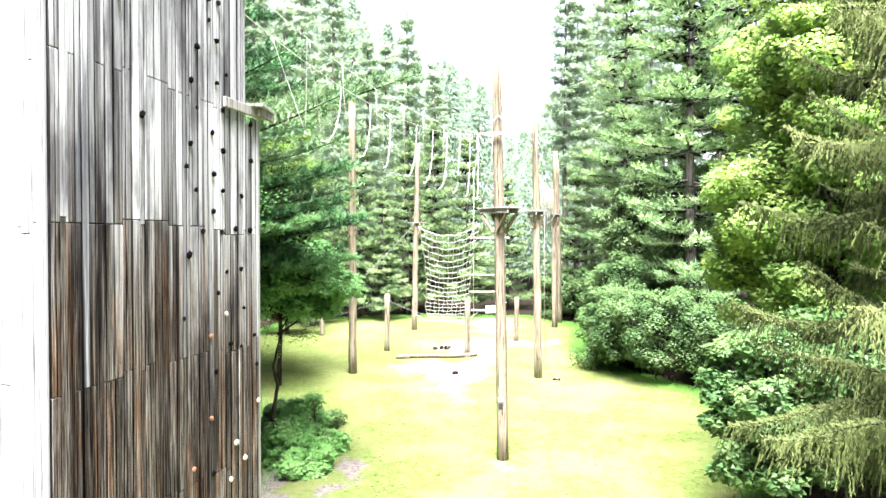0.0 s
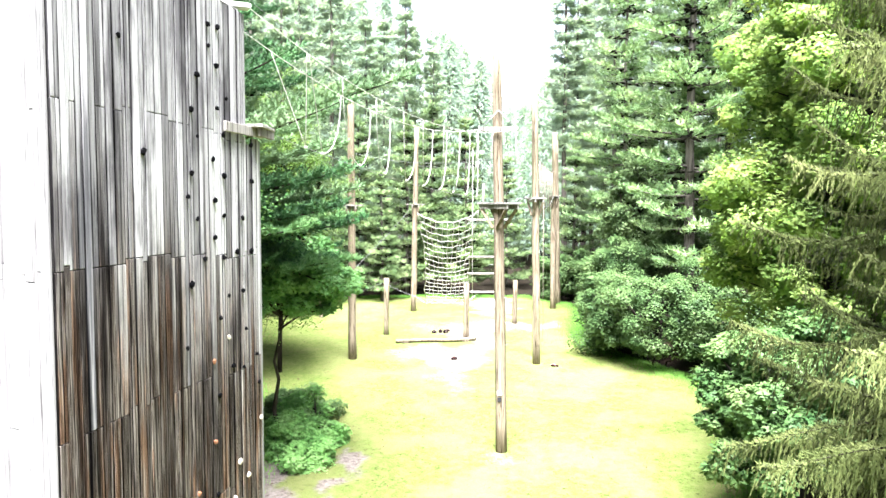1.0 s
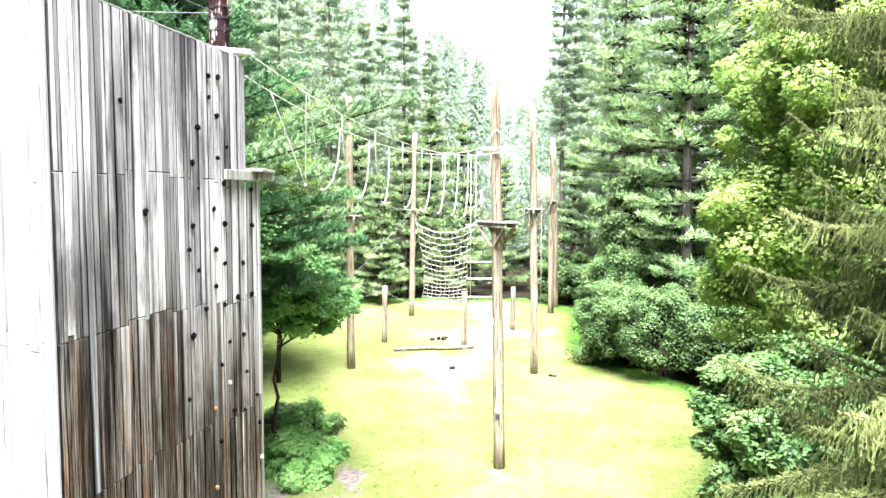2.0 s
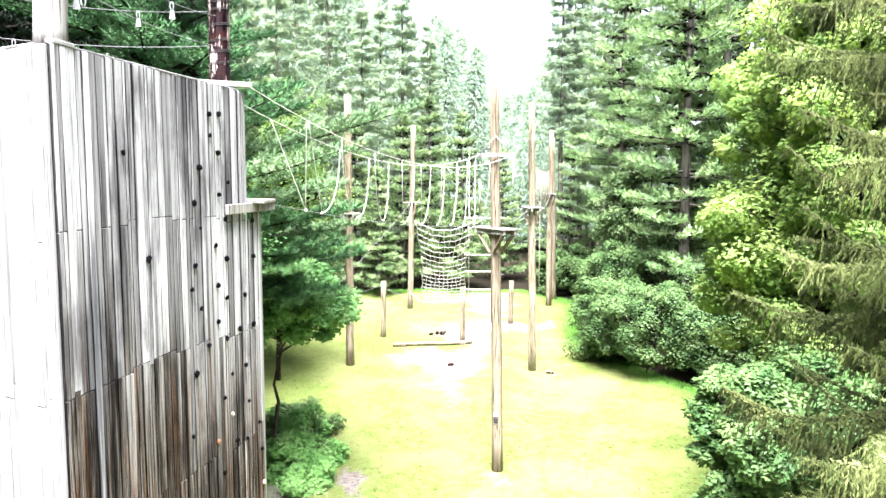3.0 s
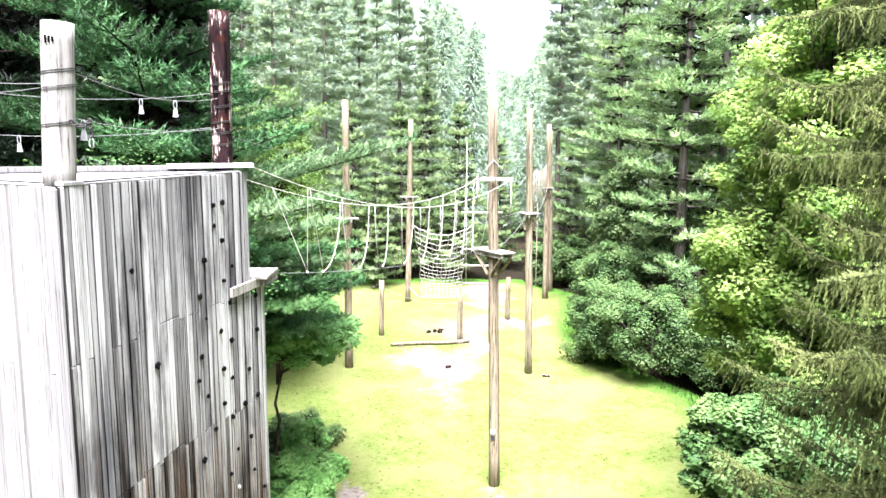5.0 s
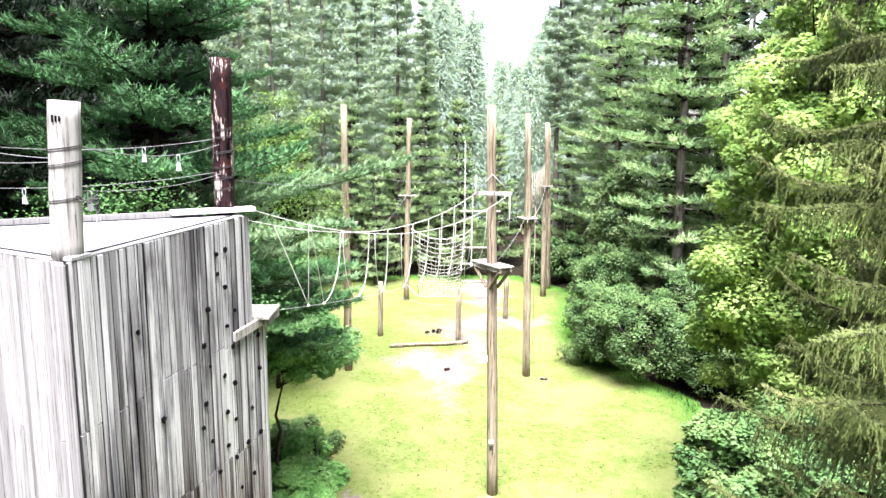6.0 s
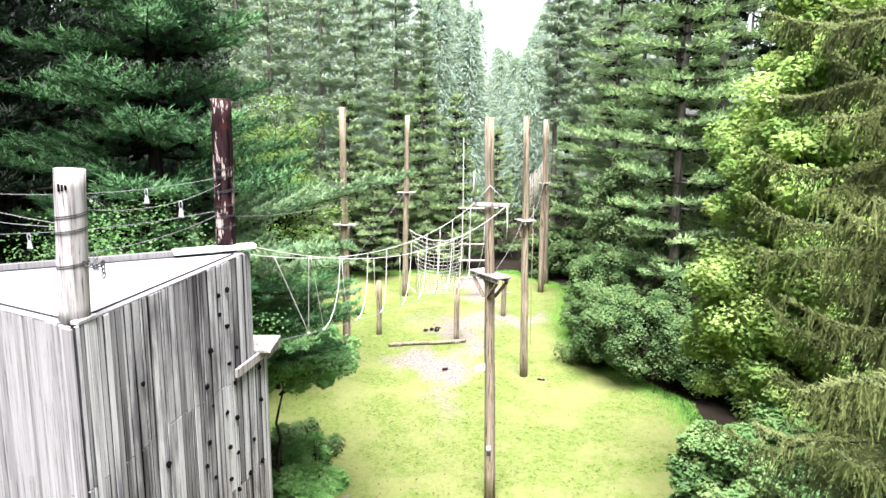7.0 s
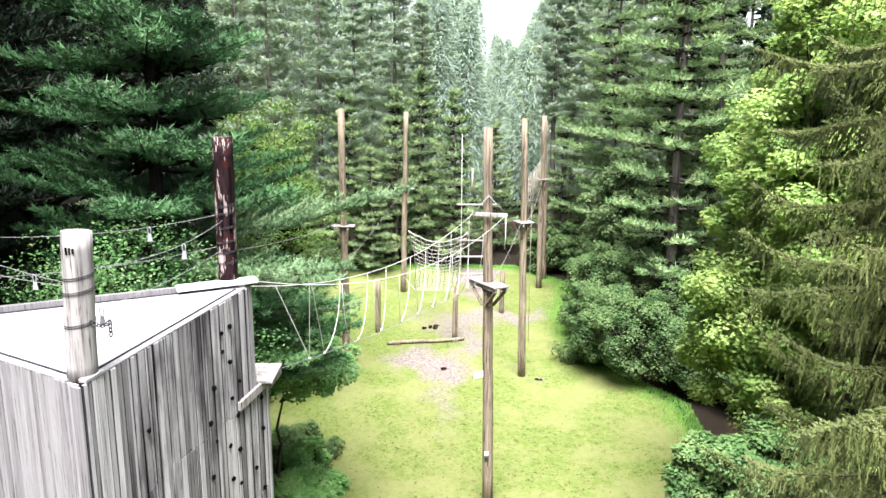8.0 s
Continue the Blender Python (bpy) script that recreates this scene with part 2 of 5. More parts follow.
HOLD_PALE = plain("pale_resin", (0.4, 0.37, 0.3), 0.7, 0, 0.2, 30)
HOLD_RUST = plain("rusty_resin", (0.25, 0.12, 0.07), 0.7, 0, 0.3, 30)
BARK = timber("dark_bark", (0.06, 0.05, 0.043), (0.03, 0.025, 0.021), (0.01, 0.008, 0.007), 9, 0.95)
BARK_PALE = timber("grey_bark", (0.17, 0.155, 0.14), (0.10, 0.09, 0.08), (0.04, 0.034, 0.03), 9, 0.95)
# near-black, for blades that paint the shade inside the crowns
CROWN_SHADE = plain("painted_crown_shade", (0.009, 0.009, 0.006), 0.95, 0, 0.5, 4)
WHITE = plain("worn_white_paint", (0.55, 0.55, 0.54), 0.5, 0, 0.1, 12)
BLACK = plain("black_felt", (0.03, 0.03, 0.032), 0.8, 0, 0.3, 25)
ROOFING = plain("pale_roofing", (0.35, 0.35, 0.36), 0.75, 0, 0.12, 3.0)
PINE = foliage("white_pine_needles", (0.012, 0.047, 0.0155), (0.052, 0.145, 0.051), (0.155, 0.315, 0.132), 0.12)
# near-black copy of the pine needles: deep-wood shade put into colour
PINE_DARK = foliage("shade_painted_pine_needles", (0.002366, 0.007573, 0.003312), (0.007098, 0.01845, 0.007098), (0.01776, 0.03433, 0.01467), 0.1)
# paler copy of the pine needles, with sunlight put into the colour
PINE_SUNNY = foliage("sun_painted_pine_needles", (0.036, 0.09, 0.0336), (0.174, 0.3, 0.12), (0.432, 0.564, 0.288), 0.35, own=0.2)
# distance haze is put into this pale grey-green needle colour
PINE_FAR = foliage("haze_painted_pine_needles", (0.245, 0.35, 0.305), (0.375, 0.49, 0.44), (0.5, 0.6, 0.55), 0.6, lay=0.85, own=0.1)
# brighter copies of the pine needles: light on the boughs put into colour
PINE_MID = foliage("half_lit_tone_pine_needles", (0.0375, 0.1125, 0.036), (0.1275, 0.2775, 0.096), (0.285, 0.465, 0.192), 0.2)
BOUGH_LIT = foliage("lit_tone_pine_needles", (0.04489, 0.1035, 0.0432), (0.1436, 0.252, 0.1152), (0.2693, 0.378, 0.2088), 0.2)
PINE_LIGHT = foliage("young_pine_needles", (0.03, 0.07, 0.025), (0.14, 0.225, 0.09), (0.36, 0.45, 0.22), 0.25, own=0.2)
SPRUCE = foliage("spruce_needles", (0.04964, 0.07092, 0.02128), (0.1134, 0.1419, 0.0461), (0.2128, 0.2412, 0.09225), 0.12, own=0.25)
MAPLE = foliage("maple_leaves", (0.135, 0.262, 0.072), (0.29, 0.44, 0.132), (0.48, 0.58, 0.218), 0.45, lay=0.8, own=0.15)
SAPLING = foliage("sapling_leaves", (0.05057, 0.1139, 0.02205), (0.1264, 0.2315, 0.05145), (0.2149, 0.316, 0.0882), 0.3)
SAPLING_DEEP = foliage("deep_green_leaves", (0.053, 0.155, 0.046), (0.152, 0.33, 0.114), (0.3, 0.49, 0.21), 0.33, lay=0.5)
SHRUB = foliage("shrub_leaves", (0.02754, 0.06549, 0.02286), (0.07652, 0.1373, 0.04828), (0.1408, 0.2058, 0.07877), 0.2, lay=0.72, own=0.2)
VINE = foliage("vine_leaves", (0.0315, 0.06885, 0.0255), (0.0945, 0.1539, 0.06056), (0.1811, 0.243, 0.1051), 0.18, lay=0.6)
BROAD = foliage("large_shrub_leaves", (0.03281, 0.08536, 0.02817), (0.09848, 0.185, 0.06162), (0.2042, 0.2917, 0.1086), 0.2, lay=0.6, own=0.12)
COVER = foliage("ground_cover_leaves", (0.07, 0.2, 0.05), (0.2, 0.42, 0.12), (0.4, 0.62, 0.25), 0.3)
BLADES = foliage("grass_blades", (0.064, 0.092, 0.02), (0.104, 0.136, 0.032), (0.152, 0.172, 0.052), 0.3)
RANK = foliage("rank_grass_blades", (0.0675, 0.195, 0.027), (0.1275, 0.3075, 0.048), (0.195, 0.405, 0.075), 0.3)


# ---------------------------------------------------------------- mesh helpers
def mesh_of(name, verts, faces, smooth=False):
    """A mesh from arrays: verts (n, 3), and a list of face arrays of three or four corners."""
    me = bpy.data.meshes.new(name)
    verts = np.asarray(verts, dtype=np.float32).reshape(-1, 3)
    faces = [np.asarray(f, dtype=np.int32) for f in faces if len(f)]
    loops = np.concatenate([f.ravel() for f in faces])
    sizes = np.concatenate([np.full(len(f), f.shape[1], dtype=np.int32) for f in faces])
    starts = np.concatenate([[0], np.cumsum(sizes)[:-1]]).astype(np.int32)
    me.vertices.add(len(verts))
    me.vertices.foreach_set("co", verts.ravel())
    me.loops.add(len(loops))
    me.loops.foreach_set("vertex_index", loops)
    me.polygons.add(len(sizes))
    me.polygons.foreach_set("loop_start", starts)
    if smooth:
        me.polygons.foreach_set("use_smooth", np.ones(len(sizes), dtype=bool))
    me.update(calc_edges=True)
    return me


class Build:
    """Collects pieces of one mesh."""

    def __init__(self):
        self.v, self.f, self.n = [], [], 0

    def add(self, verts, *faces):
        verts = np.asarray(verts, dtype=float).reshape(-1, 3)
        self.v.append(verts)
        self.f += [np.asarray(f, dtype=int) + self.n for f in faces if len(f)]
        self.n += len(verts)
        return self

    def tube(self, points, radii, sides=6, cap=True):
        p = np.asarray(points, dtype=float)
        r = np.broadcast_to(np.asarray(radii, dtype=float), (len(p),))
        if p[-1, 2] < p[0, 2]:
            p, r = p[::-1], r[::-1]
        d = np.gradient(p, axis=0)
        d /= np.linalg.norm(d, axis=1)[:, None] + 1e-9
        ref = np.array([0.0, 0.0, 1.0]) if abs(d[:, 2]).mean() < 0.8 else np.array([1.0, 0.0, 0.0])
        s = np.cross(d, ref)
        s /= np.linalg.norm(s, axis=1)[:, None] + 1e-9
        u = np.cross(s, d)
        a = np.linspace(0, 2 * np.pi, sides, endpoint=False)
        ring = s[:, None] * np.cos(a)[None, :, None] + u[:, None] * np.sin(a)[None, :, None]
        v = (p[:, None] + ring * r[:, None, None]).reshape(-1, 3)
        i, j = np.meshgrid(np.arange(len(p) - 1), np.arange(sides), indexing="ij")
        k = (j + 1) % sides
        q = np.stack([i * sides + j, (i + 1) * sides + j, (i + 1) * sides + k, i * sides + k], -1).reshape(-1, 4)
        if not cap:
            return self.add(v, q)
        v = np.vstack([v, p[0], p[-1]])
        jj = np.arange(sides)
        c0 = np.stack([jj, (jj + 1) % sides, np.full(sides, len(v) - 2)], -1)
        c1 = np.stack([(jj + 1) % sides, jj, np.full(sides, 0)], -1) + (len(p) - 1) * sides
        c1[:, 2] = len(v) - 1
        return self.add(v, q, c0, c1)

    def mesh(self, name, smooth=False):
        return mesh_of(name, np.vstack(self.v), self.f, smooth)


def box_bm(size, centre=(0, 0, 0), bevel=0.006, turn=None):
    bm = bmesh.new()
    bmesh.ops.create_cube(bm, size=1.0)
    bmesh.ops.scale(bm, vec=size, verts=bm.verts)
    if bevel:
        bmesh.ops.bevel(bm, geom=bm.edges[:], offset=bevel, segments=1, affect="EDGES")
    if turn:
        bmesh.ops.transform(bm, matrix=turn, verts=bm.verts)
    bmesh.ops.translate(bm, vec=centre, verts=bm.verts)
    return bm


def part(name, shape, mat, parent=None, label=""):
    """One mesh object, from a bmesh, a Build or a mesh, under a thing or a part."""
    if isinstance(shape, bmesh.types.BMesh):
        me = bpy.data.meshes.new(name)
        shape.to_mesh(me)
        shape.free()
    elif isinstance(shape, Build):
        me = shape.mesh(name, True)
    else:
        me = shape
    if not me.materials:
        me.materials.append(mat)
    ob = new(name, me)
    if parent is not None:
        ob.parent = parent
    if label:
        ob["label"] = label
    return ob


def thing(name, label, category, group="", kind="", at=(0, 0, 0)):
    ob = new(name)
    ob.empty_display_size = 0.2
    ob.location = at
    return tagged(ob, label, category, group, kind)


def beam(a, b, width, depth, up=(0, 0, 1), bevel=0.006):
    """A squared timber from a to b."""
    a, b = Vector(a), Vector(b)
    d = (b - a).normalized()
    s = d.cross(Vector(up)).normalized()
    u = s.cross(d)
    m = Matrix((s, d, u)).transposed().to_4x4()
    return box_bm((width, (b - a).length, depth), (a + b) / 2, bevel, m)


def sagging(a, b, sag, n=16):
    s = np.linspace(0, 1, n)[:, None]
    p = np.array(a, float) * (1 - s) + np.array(b, float) * s
    p[:, 2] -= 4 * sag * (s * (1 - s))[:, 0]
    return p


def rope(name, points, r, mat, parent, label="", sides=5):
    return part(name, Build().tube(points, r, sides), mat, parent, label)


# ---------------------------------------------------------------- the ground
def ground_z(x, y):
    """The lawn climbs a little to the far end of the clearing; banks rise under the woods."""
    x, y = np.asarray(x, float), np.asarray(y, float)
    t = np.clip((y - 14) / 24, 0, 1)
    z = 1.02 * t * t * (3 - 2 * t) - 0.12 + 0.012 * np.clip(y - 40, 0, 60)
    z = z + 0.05 * np.sin(x * 0.7 + 1.3) * np.sin(y * 0.55) + 0.02 * np.sin(x * 2.1) * np.sin(y * 1.7 + 0.4)
    return z


def gz(x, y):
    return float(ground_z(x, y))


LEFT_EDGE = ([-40, 10, 16, 19, 23, 26, 30, 36, 44, 47], [-4.6, -4.4, -5.2, -5.0, -5.4, -7.0, -9.0, -10.5, -9.0, -4.0])
RIGHT_EDGE = ([-40, 8, 14, 18, 22, 26, 29, 31.5, 36, 42, 47], [6.8, 6.8, 6.8, 7.7, 9.1, 9.3, 7.6, 6.4, 6.6, 8.2, 5.0])


def lawn_mask(x, y):
    """1 on the mown clearing, 0 in the woods."""
    left, right = np.interp(y, *LEFT_EDGE), np.interp(y, *RIGHT_EDGE)
    inside = np.minimum(np.minimum(x - left, right - x), np.minimum(46.5 - y, y + 30))
    return np.clip(inside / 0.4 + 0.5, 0, 1)


def worn_mask(x, y):
    """Trodden soil: under the net and beam, along the foot track, and beside the bank."""
    x, y = x + 0.35 * np.sin(1.9 * y + 0.6) + 0.22 * np.sin(4.3 * y + 2 * x), y + 0.7 * np.sin(1.6 * x + 0.4) + 0.3 * np.sin(4.1 * x - y)
    spots = ((0.1, 30.2, 1.9, 2.0, 0.46), (0.5, 27.2, 0.9, 2.2, 0.3), (1.6, 35.4, 2.2, 2.0, 0.42), (4.2, 36.4, 2.4, 1.1, 0.42), (1.9, 32.6, 1.0, 2.4, 0.4), (-0.7, 35.0, 1.6, 1.2, 0.28), (0.9, 24.6, 0.5, 1.4, 0.22),
             (1.5, 19.6, 0.7, 0.6, 0.3), (-2.5, 19.2, 0.3, 1.5, 0.62), (-3.2, 17.1, 0.8, 0.6, 0.62), (-4.4, 19.0, 0.5, 1.5, 0.8), (0.7, 22.5, 0.9, 1.8, 0.13), (3.0, 44.5, 1.2, 6.0, 0.6), (3.9, 29.0, 0.7, 0.6, 0.25))
    m = np.zeros_like(x)
    for cx, cy, rx, ry, top in spots:
        m = np.maximum(m, top * np.clip(1.35 - 0.8 * np.hypot((x - cx) / rx, (y - cy) / ry), 0, 1))
    return m


def ground_material():
    m, n, l, b = material("lawn_and_forest_floor")
    geo = n.new("ShaderNodeNewGeometry")
    pos = geo.outputs["Position"]

    def attr(name):
        a = n.new("ShaderNodeAttribute")
        a.attribute_name = name
        return a.outputs["Fac"]
    fine = noise_tex(n, l, 30, 5, pos, 0.7)
    mid = noise_tex(n, l, 3.6, 7, pos, 0.72)
    wide = noise_tex(n, l, 0.45, 4, pos)
    blade = ramp(n, l, fine, [(0.33, (0.021, 0.0336, 0.010)), (0.5, (0.102, 0.147, 0.038)), (0.70, (0.17, 0.204, 0.08))])
    patch = ramp(n, l, mid, [(0.36, (0.078, 0.118, 0.018)), (0.5, (0.117, 0.144, 0.033)), (0.64, (0.174, 0.173, 0.066))])
    grass = mix(n, l, 0.5, blade, patch)
    clump = ramp(n, l, noise_tex(n, l, 7.0, 6, pos, 0.8), [(0.36, (0.2, 0.2, 0.16)), (0.45, (1, 1, 1))])
    grass = mix(n, l, 1.0, grass, clump, "MULTIPLY")
    dry = ramp(n, l, wide, [(0.44, (0, 0, 0)), (0.6, (0.62,0.62,0.62))])
    grass = mix(n, l, dry, grass, (0.162, 0.17, 0.066))
    soil = ramp(n, l, noise_tex(n, l, 9, 8, pos, 0.8), [(0.35, (0.04, 0.03, 0.024)), (0.42, (0.11, 0.09, 0.078)), (0.53, (0.172, 0.148, 0.134)), (0.68, (0.235, 0.21, 0.192))])
    reddish = ramp(n, l, wide, [(0.5, (0, 0, 0)), (0.6, (0.7,0.7,0.7))])
    # brown litter, made near black to hold the shade under trees and shrubs
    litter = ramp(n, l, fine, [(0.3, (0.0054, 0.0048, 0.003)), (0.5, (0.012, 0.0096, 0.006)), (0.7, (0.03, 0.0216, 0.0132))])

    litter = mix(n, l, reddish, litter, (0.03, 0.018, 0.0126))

    def edge(mask, noise_out, lo, hi, weight):
        mth = n.new("ShaderNodeMath")
        mth.operation = "MULTIPLY_ADD"
        l.new(noise_out, mth.inputs[0])
        mth.inputs[1].default_value = weight
        l.new(mask, mth.inputs[2])
        return ramp(n, l, mth.outputs[0], [(lo, (0, 0, 0)), (hi, (1, 1, 1))])
    worn = edge(attr("worn"), noise_tex(n, l, 1.6, 10, pos, 0.88), 0.7, 0.93, 1.0)
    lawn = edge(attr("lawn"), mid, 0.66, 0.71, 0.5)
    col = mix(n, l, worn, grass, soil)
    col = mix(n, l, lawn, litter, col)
    l.new(col, b.inputs["Base Color"])
    b.inputs["Roughness"].default_value = 0.95
    b.inputs["Specular IOR Level"].default_value = 0.1
    bump(n, l, b, fine, 0.8, 0.04)
    return m


def build_ground():
    xs = np.unique(np.concatenate([np.linspace(-900, -60, 12), np.linspace(-60, -14, 24), np.arange(-14, 14.01, 0.3), np.linspace(14, 60, 24), np.linspace(60, 900, 12)]))
    ys = np.unique(np.concatenate([np.linspace(-900, -40, 12), np.linspace(-40, 8, 24), np.arange(8, 50.01, 0.3), np.linspace(50, 120, 30), np.linspace(120, 1400, 14)]))
    X, Y = np.meshgrid(xs, ys)
    V = np.stack([X, Y, ground_z(X, Y)], -1).reshape(-1, 3)
    w = len(xs)
    i, j = np.meshgrid(np.arange(len(ys) - 1), np.arange(w - 1), indexing="ij")
    q = np.stack([i * w + j, i * w + j + 1, (i + 1) * w + j + 1, (i + 1) * w + j], -1).reshape(-1, 4)
    me = mesh_of("ground", V, [q], True)
    for key, fn in (("lawn", lawn_mask), ("worn", worn_mask)):
        at = me.attributes.new(key, "FLOAT", "POINT")
        at.data.foreach_set("value", fn(V[:, 0], V[:, 1]).astype(np.float32))
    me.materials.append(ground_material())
    tagged(new("ground", me), "sunlit mown lawn with worn soil, brown litter with painted shade under the trees", "ground", kind="structure")


build_ground()

# ---------------------------------------------------------------- the climbing tower: three-cornered, boarded
A, B, C = Vector((-3.38, 6.42, 0)), Vector((-2.68, 10.05, 0)), Vector((-6.37, 8.23, 0))
ROOF_Z = 9.39
SEAMS = (0.06, 1.62, 3.15, 4.68, 6.22, 7.75, ROOF_Z)


def along(p, q, s, out=0.0, z=0.0):
    d = (q - p).normalized()
    n_out = Vector((d.y, -d.x, 0))
    r = p + d * s + n_out * out
    return Vector((r.x, r.y, z))


tower = thing("climbing_tower", "tall three-cornered climbing tower clad in weathered vertical boards", "climbing tower", at=(-4.4, 8.7, -0.2))


def under(ob, parent):
    """Parent ob to parent and keep its place in the world."""
    ob.parent = parent
    ob.matrix_parent_inverse = Matrix.Translation(-parent.location)
    return ob


def tpart(name, shape, mat, label=""):
    return under(part(name, shape, mat, None, label), tower)


def core_walls():
    """Framed walls behind the boards, 8 cm thick, so that the joints are dark."""
    for p, q in ((A, B), (C, A), (B, C)):
        d = (q - p).normalized()
        L = (q - p).length
        ang = math.atan2(d.y, d.x)
        c = along(p, q, L / 2, -0.06, 4.55)
        tpart("wall_panel", box_bm((L - 0.12, 0.08, 9.3), c, 0, Matrix.Rotation(ang, 4, "Z")), BLACK, "dark sheathing behind the boards")


core_walls()

board_cache = {}


def board_mesh(w, h, mat):
    key = (round(w, 3), round(h, 2), mat.name)
    if key not in board_cache:
        bm = box_bm((w, 0.026, h), (0, 0, 0), 0.005)
        me = bpy.data.meshes.new("board")
        bm.to_mesh(me)
        bm.free()
        me.materials.append(mat)
        board_cache[key] = me
    return board_cache[key]


def clad(p, q, length, tone, rng, seams, top, start=0.0, run_on=0.4):
    """Vertical boards along p to q, in courses; ends staggered by a few centimetres."""
    d = (q - p).normalized()
    ang = math.atan2(d.y, d.x)
    s, jog = start, 0.0
    widths = (0.05, 0.065, 0.08, 0.1, 0.14)
    while s < length - 0.02:
        w = min(rng.choice(widths), length - s)
        if w < 0.05:
            break
        if rng.random() < 0.2:
            jog = rng.choice((-0.1, -0.04, 0, 0.0, 0.05, 0.09))
        proud = rng.uniform(0.0, 0.016)
        lim = top(s + w / 2)
        luck = rng.random()
        # some boards run on past a seam
        keep = [seams[0]] + [v for v in seams[1:-1] if rng.random() > (run_on if v != 6.22 else run_on * 0.45)] + [seams[-1]]
        for lo, hi in zip(keep[:-1], keep[1:]):
            a = lo + (jog if lo > seams[0] else 0)
            b = min(hi + (jog if hi < seams[-1] else 0), lim)
            if b - a < 0.1:
                continue
            ob = new("board", board_mesh(round(w - (rng.choice((0.004, 0.006, 0.012)) if q == B else 0.006), 3), round(b - a - 0.006, 2), tone(s, seams[seams.index(hi) - 1], rng, luck)))
            c = along(p, q, s + w / 2, 0.012 + proud, (a + b) / 2)
            ob.matrix_world = Matrix.Translation(c) @ Matrix.Rotation(ang + rng.uniform(-0.05, 0.05), 4, "Z")
            under_matrix = ob.matrix_world.copy()
            ob.parent = tower
            ob.matrix_parent_inverse = Matrix.Translation(-tower.location)
            ob.matrix_basis = under_matrix
        s += w


rng = random.Random(4)
AB = (B - A).length


def weathered(s, lo, rng, luck):
    """The top course is bleached, the one below half so, the rest still brown."""
    return FACE_TOP if lo > 7.0 else FACE_MID if lo > 6.0 else FACE_LOW


clad(A, B, AB * 1.118, weathered, rng, SEAMS, lambda s: ROOF_Z if s < AB * 0.995 else 7.74, -0.02)
clad(C, A, (A - C).length - 0.02, lambda s, lo, rng, luck: BOARD_PALE, rng, SEAMS, lambda s: ROOF_Z, 0.3, 0.85)

# corner trim, roof, edge flashing and the plank at the far corner
for (p, q, s, mat) in ((C, A, (A - C).length - 0.06, BOARD_PALE),):
    d = (q - p).normalized()
    tpart("corner_board", box_bm((0.13, 0.03, 9.37), along(p, q, s + 0.02, 0.034, 4.685), 0.005, Matrix.Rotation(math.atan2(d.y, d.x), 4, "Z")), mat)
d = (B - A).normalized()
tpart("corner_board", box_bm((0.05, 0.10, 7.7), along(A, B, AB * 1.118 + 0.03, -0.02, 3.86), 0.005, Matrix.Rotation(math.atan2(d.y, d.x), 4, "Z")), BOARD_PALE)
tpart("corner_board", box_bm((0.05, 0.10, 1.6), along(A, B, AB * 0.995 + 0.04, -0.02, 8.58), 0.005, Matrix.Rotation(math.atan2(d.y, d.x), 4, "Z")), BOARD_PALE)


def roof_slab():
    bm = bmesh.new()
    cut = 0.30
    outline = [along(A, B, cut, -0.06), along(A, B, AB - 0.04, -0.06), along(B, C, (C - B).length, 0.0), along(C, A, (A - C).length - cut, -0.06), along(A, B, cut * 0.8, -0.3)]
    lower = [bm.verts.new((v.x, v.y, ROOF_Z - 0.05)) for v in outline]
    upper = [bm.verts.new((v.x, v.y, ROOF_Z + 0.012)) for v in outline]
    bm.faces.new(upper)
    bm.faces.new(lower[::-1])
    for i in range(len(outline)):
        j = (i + 1) % len(outline)
        bm.faces.new((lower[i], lower[j], upper[j], upper[i]))
    return bm


tpart("roof", roof_slab(), ROOFING, "flat pale roof sheet")
for p, q, s0, s1 in ((A, B, 0.34, AB * 0.93), (C, A, 0.2, (A - C).length - 0.3), (B, C, 0.4, (C - B).length - 0.1)):
    tpart("roof_edging", beam(along(p, q, s0, -0.068, ROOF_Z + 0.012), along(p, q, s1, -0.068, ROOF_Z + 0.012), 0.022, 0.034), BLACK, "black felt edging")
    tpart("cap_board", beam(along(p, q, s0 - 0.1, -0.012, ROOF_Z + 0.004), along(p, q, s1 + 0.12, -0.012, ROOF_Z + 0.004), 0.088, 0.022), BOARD_PALE, "pale narrow capping board")
tpart("back_kerb", beam(along(B, C, 0.55, 0.0, ROOF_Z + 0.05), along(B, C, (C - B).length, 0.0, ROOF_Z + 0.05), 0.06, 0.09), BOARD_PALE)
tpart("roof_plank", beam(along(B, C, -0.12, -0.02, ROOF_Z + 0.085), along(B, C, 0.98, -0.06, ROOF_Z + 0.085), 0.2, 0.06), WHITE, "thick pale plank across the roof corner")
tpart("corner_block", beam(along(A, B, 0.02, 0.0, ROOF_Z + 0.02), along(A, B, 0.3, 0.0, ROOF_Z + 0.02), 0.09, 0.04), BOARD_PALE)

# step-off deck on the far corner with its bearer
tpart("step_off_deck", beam((-2.64, 10.11, 7.90), (-2.64, 10.85, 7.90), 0.46, 0.045), DECK, "square pale deck board")
tpart("deck_bearer", beam(along(A, B, AB * 0.83, 0.075, 7.82), along(A, B, AB * 1.125, 0.075, 7.82), 0.05, 0.13), DECK)
tpart("deck_bearer", beam((-2.48, 10.2, 7.82), (-2.44, 10.82, 7.82), 0.05, 0.12), DECK)


